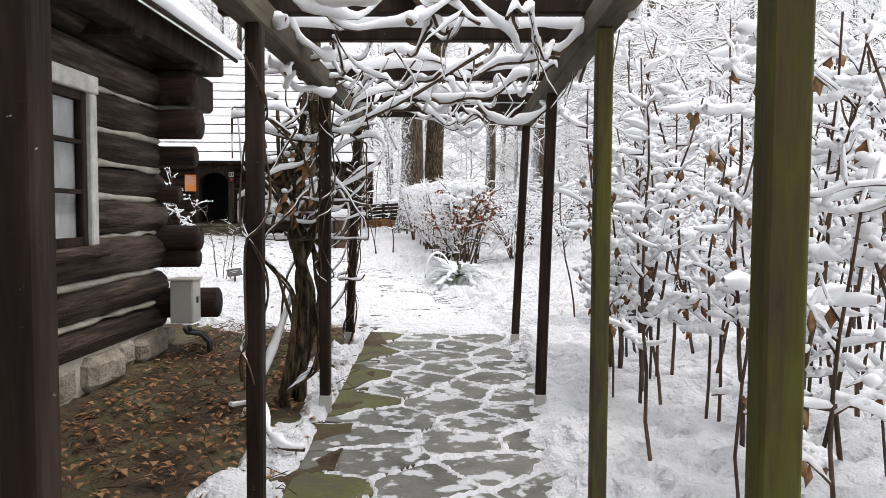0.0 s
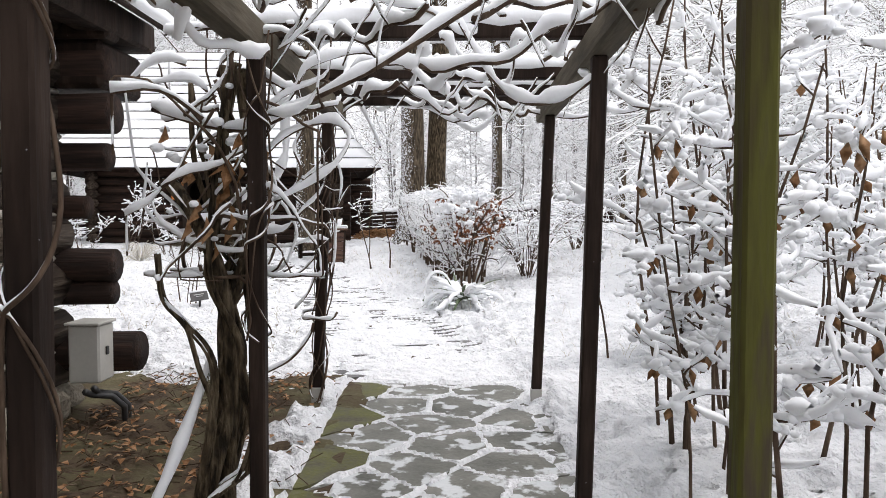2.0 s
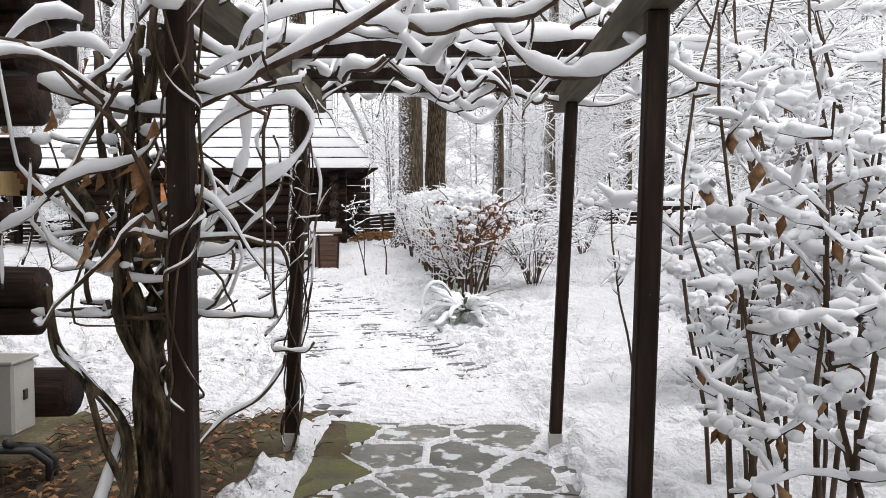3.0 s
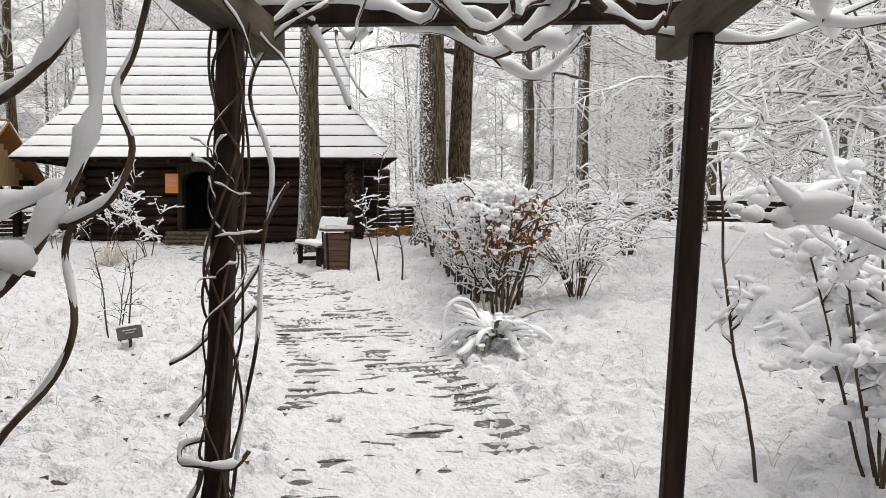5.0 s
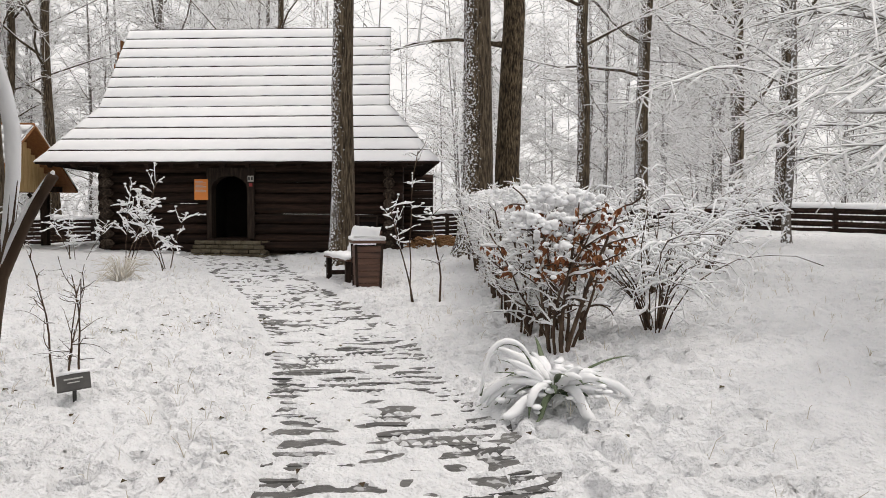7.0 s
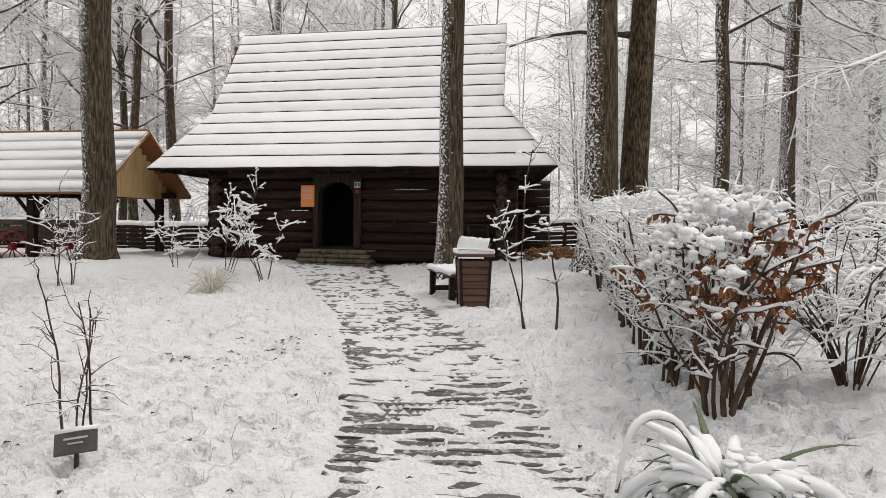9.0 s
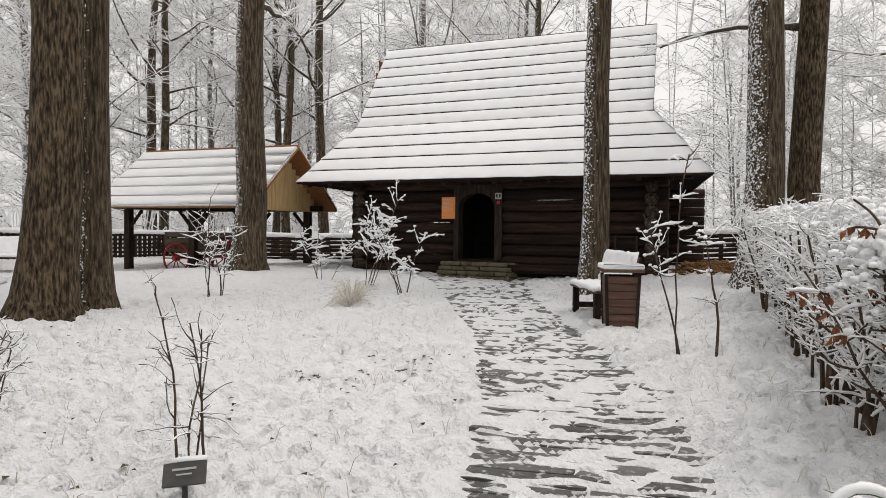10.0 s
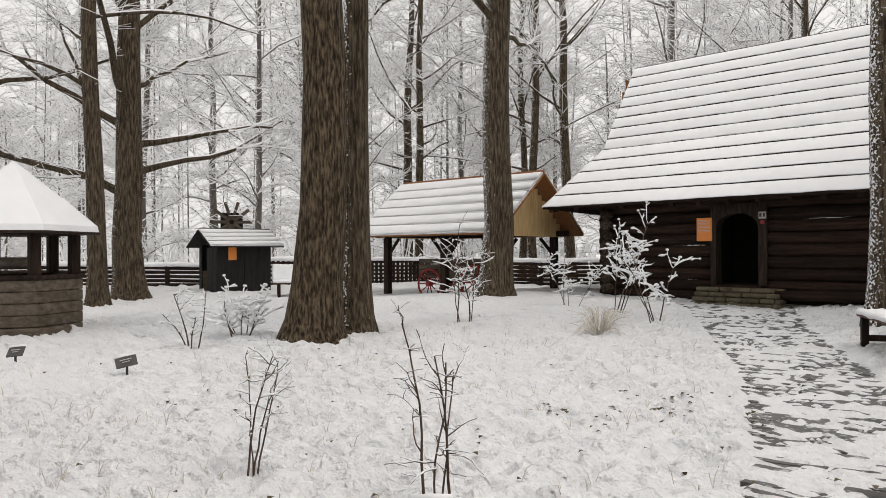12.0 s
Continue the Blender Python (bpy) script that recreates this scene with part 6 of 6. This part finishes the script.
def build_fence(a, b, height, rails, label, lattice=False):
    """A low fence of split boards with snow on top."""
    f = thing("fence", label, "fence", group="fences round the garden")
    rng = random.Random(int(abs(a[0]) * 10))
    a, b = Vector((*a, 0)), Vector((*b, 0))
    n = max(1, int((b - a).length / 2.2))
    for k in range(n):
        p, q = a.lerp(b, k / n), a.lerp(b, (k + 1) / n)
        p.z, q.z = lz(p.x, p.y), lz(q.x, q.y)
        part("post", Geo().box((p.x - 0.07, p.y - 0.07, p.z - 0.1), (p.x + 0.07, p.y + 0.07, p.z + height + 0.04), 0.012), POST, f)
        up = Vector((0, 0, 1))
        for j in range(rails):
            h0 = height * (j + 0.5) / rails
            r = height / rails * (0.3 if lattice else 0.46)
            g = Geo().tube([p + up * h0, p.lerp(q, 0.5) + up * (h0 + rng.uniform(-0.02, 0.02)), q + up * h0], r, 6, True)
            part("rail", g, LOG_X, f)
        if lattice:
            for j in range(14):
                c = p.lerp(q, (j + 0.5) / 14)
                part("paling", Geo().box((c.x - 0.05, c.y - 0.05, c.z), (c.x + 0.05, c.y + 0.05, c.z + height), 0.01), POST, f)
        s = Geo()
        pts = [p.lerp(q, i / 6) + up * (height + 0.05 + rng.uniform(-0.01, 0.02)) for i in range(7)]
        s.tube(pts, [rng.uniform(0.10, 0.13) for _ in pts], 8, True, 0.85)
        part("snow_ridge", s, SNOW, f, "thick snow along the top", True)


LOW = "low dark board fence with thick snow on top"
build_fence((-34, 10.5), (-25.2, 21.5), 0.75, 5, LOW)
build_fence((-25.2, 21.5), (-23.4, 29.5), 0.95, 6, LOW, True)
build_fence((-23.4, 29.5), (-8, 36.5), 0.95, 6, LOW)
build_fence((-8, 36.5), (1.2, 33.0), 1.0, 6, LOW)
build_fence((1.2, 33.0), (7.2, 31.0), 0.75, 4, LOW)
build_fence((7.2, 31.0), (18, 22.0), 0.8, 4, LOW)


def build_grass():
    """Frosted straws and small tufts that stand out of the snow."""
    rng = random.Random(95)
    g = Geo()
    for i in range(4200):
        x, y = rng.uniform(-9.5, 4.5), rng.uniform(7.6, 23)
        ins = float(path_inside(np.array([x]), np.array([y]))[0])
        if ins > -0.12:
            continue
        if rng.random() > 0.25 + 0.75 * float(vnoise(np.array([x * 0.9]), np.array([y * 0.9]), 33)[0]) ** 2:
            continue
        p = Vector((x, y, lz(x, y) + 0.02))
        for k in range(rng.randrange(1, 4)):
            a = rng.uniform(0, 6.3)
            h = rng.uniform(0.04, 0.15)
            q = p + Vector((math.cos(a) * h * 0.25, math.sin(a) * h * 0.25, h * 0.7))
            g.tube([p, q, q + Vector((math.cos(a) * h * 0.3, math.sin(a) * h * 0.3, h * rng.uniform(0.0, 0.4)))], [0.003, 0.0028, 0.0015], 3, False)
    single("frosted_grass", g, STRAW, "frosted dry grass stalks poking out of snow", "grass", kind="stuff")
    h = Geo()
    for i in range(150):
        a, e = rng.uniform(0, 6.3), rng.uniform(0.2, 0.6)
        p = Vector((-7.0, 17.6, lz(-7.0, 17.6)))
        m = p + Vector((math.cos(a) * e * 0.5, math.sin(a) * e * 0.5, rng.uniform(0.1, 0.45)))
        h.tube([p, m, m + Vector((math.cos(a) * e * 0.5, math.sin(a) * e * 0.5, rng.uniform(-0.25, 0.1)))], [0.006, 0.006, 0.003], 3, False)
    single("grass_tuft", h, STRAW, "drooping tuft of ornamental grass in snow", "grass tuft")


build_grass()


def build_dark_plants():
    """Dark frozen leaves of low plants where the snow has sunk."""
    rng = random.Random(97)
    g = Geo()
    for cx, cy, r, n in ((-3.95, 13.9, 0.35, 40), (-4.2, 13.2, 0.3, 22), (-2.9, 8.6, 0.5, 14), (-2.6, 7.9, 0.5, 14), (-1.8, 7.5, 0.4, 12), (-4.0, 12.0, 1.6, 60), (-2.4, 9.5, 1.0, 40), (2.2, 10.0, 1.2, 24), (-6.5, 13.5, 2.2, 50)):
        for i in range(n):
            x, y = cx + rng.gauss(0, r), cy + rng.gauss(0, r)
            a = rng.uniform(0, 6.3)
            g.leaf((x, y, lz(x, y) + rng.uniform(0.03, 0.06)), (math.cos(a), math.sin(a), rng.uniform(-0.1, 0.3)), (0, 0, 1), rng.uniform(0.03, 0.085), rng.uniform(0.02, 0.05))
    single("frozen_leaves", g, SOIL, "dark frozen leaves of low plants in snow", "leaves", kind="stuff")


build_dark_plants()


def build_windmill():
    """Small dark wind engine among the far trees."""
    w = thing("windmill", "small dark wooden windmill with star-shaped sails", "windmill", (-27.4, 22.6, lz(-27.4, 22.6)), 62)
    w.scale = (0.6, 0.6, 0.6)
    part("tower", Geo().tube([Vector((0, 0, -0.2)), Vector((0, 0, 3.6))], [0.5, 0.35], 4), BLACK_WOOD, w)
    part("cabin", Geo().box((-0.7, -0.6, 3.3), (0.7, 0.7, 4.6), 0.03), BLACK_WOOD, w)
    for k in range(10):
        a = 2 * math.pi * k / 10
        part("sail", Geo().box((0.15, -0.72, -0.10), (1.35, -0.69, 0.10), 0.01, Matrix.Translation((0, 0, 4.0)) @ Matrix.Rotation(a, 4, "Y")), GREY_WOOD, w)


build_windmill()


def build_mound():
    """Heap of bark and straw against the house corner."""
    rng = random.Random(99)
    g = Geo()
    x0, y0 = -2.75, 26.0
    for i in range(420):
        a, r = rng.uniform(0, 6.3), rng.random() ** 0.6
        x, y = x0 + math.cos(a) * r * 0.95, y0 + math.sin(a) * r * 0.5
        z = lz(x, y) + 0.34 * (1 - r * r) * rng.uniform(0.6, 1.0)
        b = rng.uniform(0, 6.3)
        g.tube([Vector((x, y, z)), Vector((x + math.cos(b) * 0.16, y + math.sin(b) * 0.16, z + rng.uniform(-0.05, 0.05)))], 0.02, 4, True)
    single("bark_heap", g, LEAF, "low brown heap of bark and straw in snow", "heap", kind="stuff")


build_mound()


# ---- near trees with tall trunks ----
TALL = "tall bare tree with frosted twigs standing in snow"
tree(101, (-9.46, 14.1), "large old tree with a thick furrowed trunk", BARK_CLEAN, height=17, r=0.355, first=0.34, spread=6.5, limbs=14, twigs=12, lean=0.004)
tree(102, (-9.79, 15.13), TALL, BARK_SNOWY, height=15, r=0.24, first=0.4, spread=5, limbs=14, twigs=12)
tree(103, (-13.2, 22.2), TALL, BARK, height=17, r=0.40, first=0.30, spread=5.5, limbs=16, twigs=12, lean=0.03)
tree(104, (-4.22, 21.6), TALL, BARK, height=17, r=0.26, first=0.45, spread=5, limbs=14, twigs=12)
tree(105, (-1.42, 22.6), TALL, BARK, height=18, r=0.36, first=0.42, spread=5.5, limbs=14, twigs=12, lean=0.008)
tree(106, (-0.6, 23.6), TALL, BARK_CLEAN, height=17, r=0.31, first=0.28, spread=5.5, limbs=15, twigs=12, lean=0.0)
tree(107, (1.1, 25.5), TALL, BARK, height=16, r=0.18, first=0.3, spread=4.5, limbs=16, twigs=12)
tree(108, (5.75, 28.5), TALL, BARK, height=14, r=0.17, first=0.2, spread=5, limbs=18, twigs=12, lean=0.02)
tree(109, (-21.5, 16.3), "forked old tree behind the low fence", BARK, height=15, r=0.42, first=0.16, spread=6.5, limbs=18, twigs=12, lean=-0.03)
tree(110, (-20.0, 14.9), TALL, BARK, height=16, r=0.24, first=0.25, spread=5, limbs=16, twigs=12)
tree(111, (-24.5, 12.2), TALL, BARK, height=16, r=0.38, first=0.3, spread=5, limbs=14, twigs=12)


for i, (x, y) in enumerate(((-21.4, 33.2), (-20.2, 32.5), (-18.9, 33.4), (-28.7, 33), (-10.4, 35), (-25.1, 30.5), (3.5, 31), (8.5, 33))):
    tree(120 + i, (x, y), TALL, BARK, rz=70 * i, height=18, r=0.17 + 0.03 * (i % 4), first=0.25, spread=5.2, limbs=15, twigs=10, lean=0.012 * (i % 3 - 1), twig_r=0.017, snow_limb=0.04)


def build_woods():
    rng = random.Random(51)
    kinds = []
    for k, kw in enumerate((dict(height=17, r=0.20, first=0.14, spread=5.4, limbs=20, twigs=11), dict(height=14, r=0.13, first=0.08, spread=5.0, limbs=22, twigs=11), dict(height=20, r=0.26, first=0.2, spread=6.0, limbs=20, twigs=11), dict(height=8, r=0.07, first=0.06, spread=3.6, limbs=18, twigs=11, droop=0.03))):
        kinds.append(tree_geo(200 + k, twig_r=0.02, snow_limb=0.045, **kw))
    masters = [None] * len(kinds)
    placed = []

    def put(x, y, k, s):
        m = pose(x, y, lz(x, y), 0, 0, rng.uniform(0, 360))
        if masters[k] is None:
            t = thing("tree", "bare woodland tree white with snow and hoarfrost", "tree", group="trees of the wood")
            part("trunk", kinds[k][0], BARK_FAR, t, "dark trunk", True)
            part("crown", kinds[k][1], TWIG, t, "white frosted twigs", True)
            t.matrix_world = m
            masters[k] = t
        else:
            t = copy_thing(masters[k], m)
        t.scale = (s, s, s * rng.uniform(0.9, 1.1))

    tries = 0
    while len(placed) < 50 and tries < 9000:
        tries += 1
        a = rng.uniform(-36, 86)
        d = rng.uniform(26, 50) if len(placed) < 38 else rng.uniform(45, 68)
        x, y = -0.5 - d * math.sin(radians(a)), 7 + d * math.cos(radians(a))
        if -16.5 < x < -0.5 and y < 35 or (-24 < x < -12 and 12 < y < 31) or (x > -2 and y < 30 and x < 5):
            continue
        if a > 48 and d < 28:
            continue
        if any(math.hypot(x - p, y - q) < 2.4 for p, q in placed):
            continue
        placed.append((x, y))
        put(x, y, rng.choice((0, 1, 2, 3, 1, 3)), rng.uniform(0.85, 1.2))


build_woods()


def build_far_woods():
    """Dense stems and undergrowth that close the distance."""
    rng = random.Random(57)
    stems, twigs = Geo(), Geo()
    for i in range(235):
        a = radians(rng.uniform(-44, 96))
        d = rng.uniform(42, 88)
        x, y = -0.5 - d * math.sin(a), 7 + d * math.cos(a)
        if -16 < x < -2 and y < 42:
            continue
        z = lz(x, y)
        h = rng.uniform(12, 26)
        lean = rng.uniform(-0.06, 0.06)
        r = rng.uniform(0.03, 0.10)
        stems.tube([Vector((x, y, z - 0.2)), Vector((x + lean * h * 0.5, y, z + h * 0.5)), Vector((x + lean * h * 1.2, y, z + h))], [r, r * 0.7, 0.03], 4, False)
        for k in range(44):
            t = 0.08 + 0.92 * rng.random()
            p = Vector((x + lean * h * t, y, z + h * t))
            b = rng.uniform(0, 6.3)
            ln = rng.uniform(2.0, 5.0) * (1.15 - 0.6 * t)
            out = Vector((math.cos(b), math.sin(b), 0))
            q = p + out * ln * 0.55 + Vector((0, 0, ln * rng.uniform(0.1, 0.55)))
            e = q + out * ln * 0.45 + Vector((0, 0, ln * rng.uniform(-0.25, 0.2)))
            twigs.tube([p, q, e], [0.045, 0.04, 0.018], 3, False)
            for m in range(5):
                c = q.lerp(e, rng.random()) if m % 2 else p.lerp(q, rng.uniform(0.3, 1))
                g = c + Vector((rng.uniform(-1, 1), rng.uniform(-1, 1), rng.uniform(-0.7, 0.8))) * ln * 0.33
                twigs.tube([c, g], [0.026, 0.014], 3, False)
    for i in range(1500):
        a = radians(rng.uniform(-44, 96))
        d = rng.uniform(33, 75)
        x, y = -0.5 - d * math.sin(a), 7 + d * math.cos(a)
        if -16 < x < -2 and y < 36:
            continue
        p = Vector((x, y, lz(x, y)))
        for k in range(4):
            b = rng.uniform(0, 6.3)
            hh = rng.uniform(0.6, 3.2)
            q = p + Vector((math.cos(b) * 0.3 * hh, math.sin(b) * 0.3 * hh, hh * 0.7))
            e = q + Vector((math.cos(b) * 0.5 * hh, math.sin(b) * 0.5 * hh, hh * rng.uniform(-0.1, 0.4)))
            twigs.tube([p, q, e], [0.03, 0.032, 0.016], 3, False)
    w = thing("far_woods", "dense distant winter wood white with frost", "woods", kind="stuff")
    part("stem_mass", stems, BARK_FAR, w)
    part("twig_mass", twigs, TWIG, w)


build_far_woods()
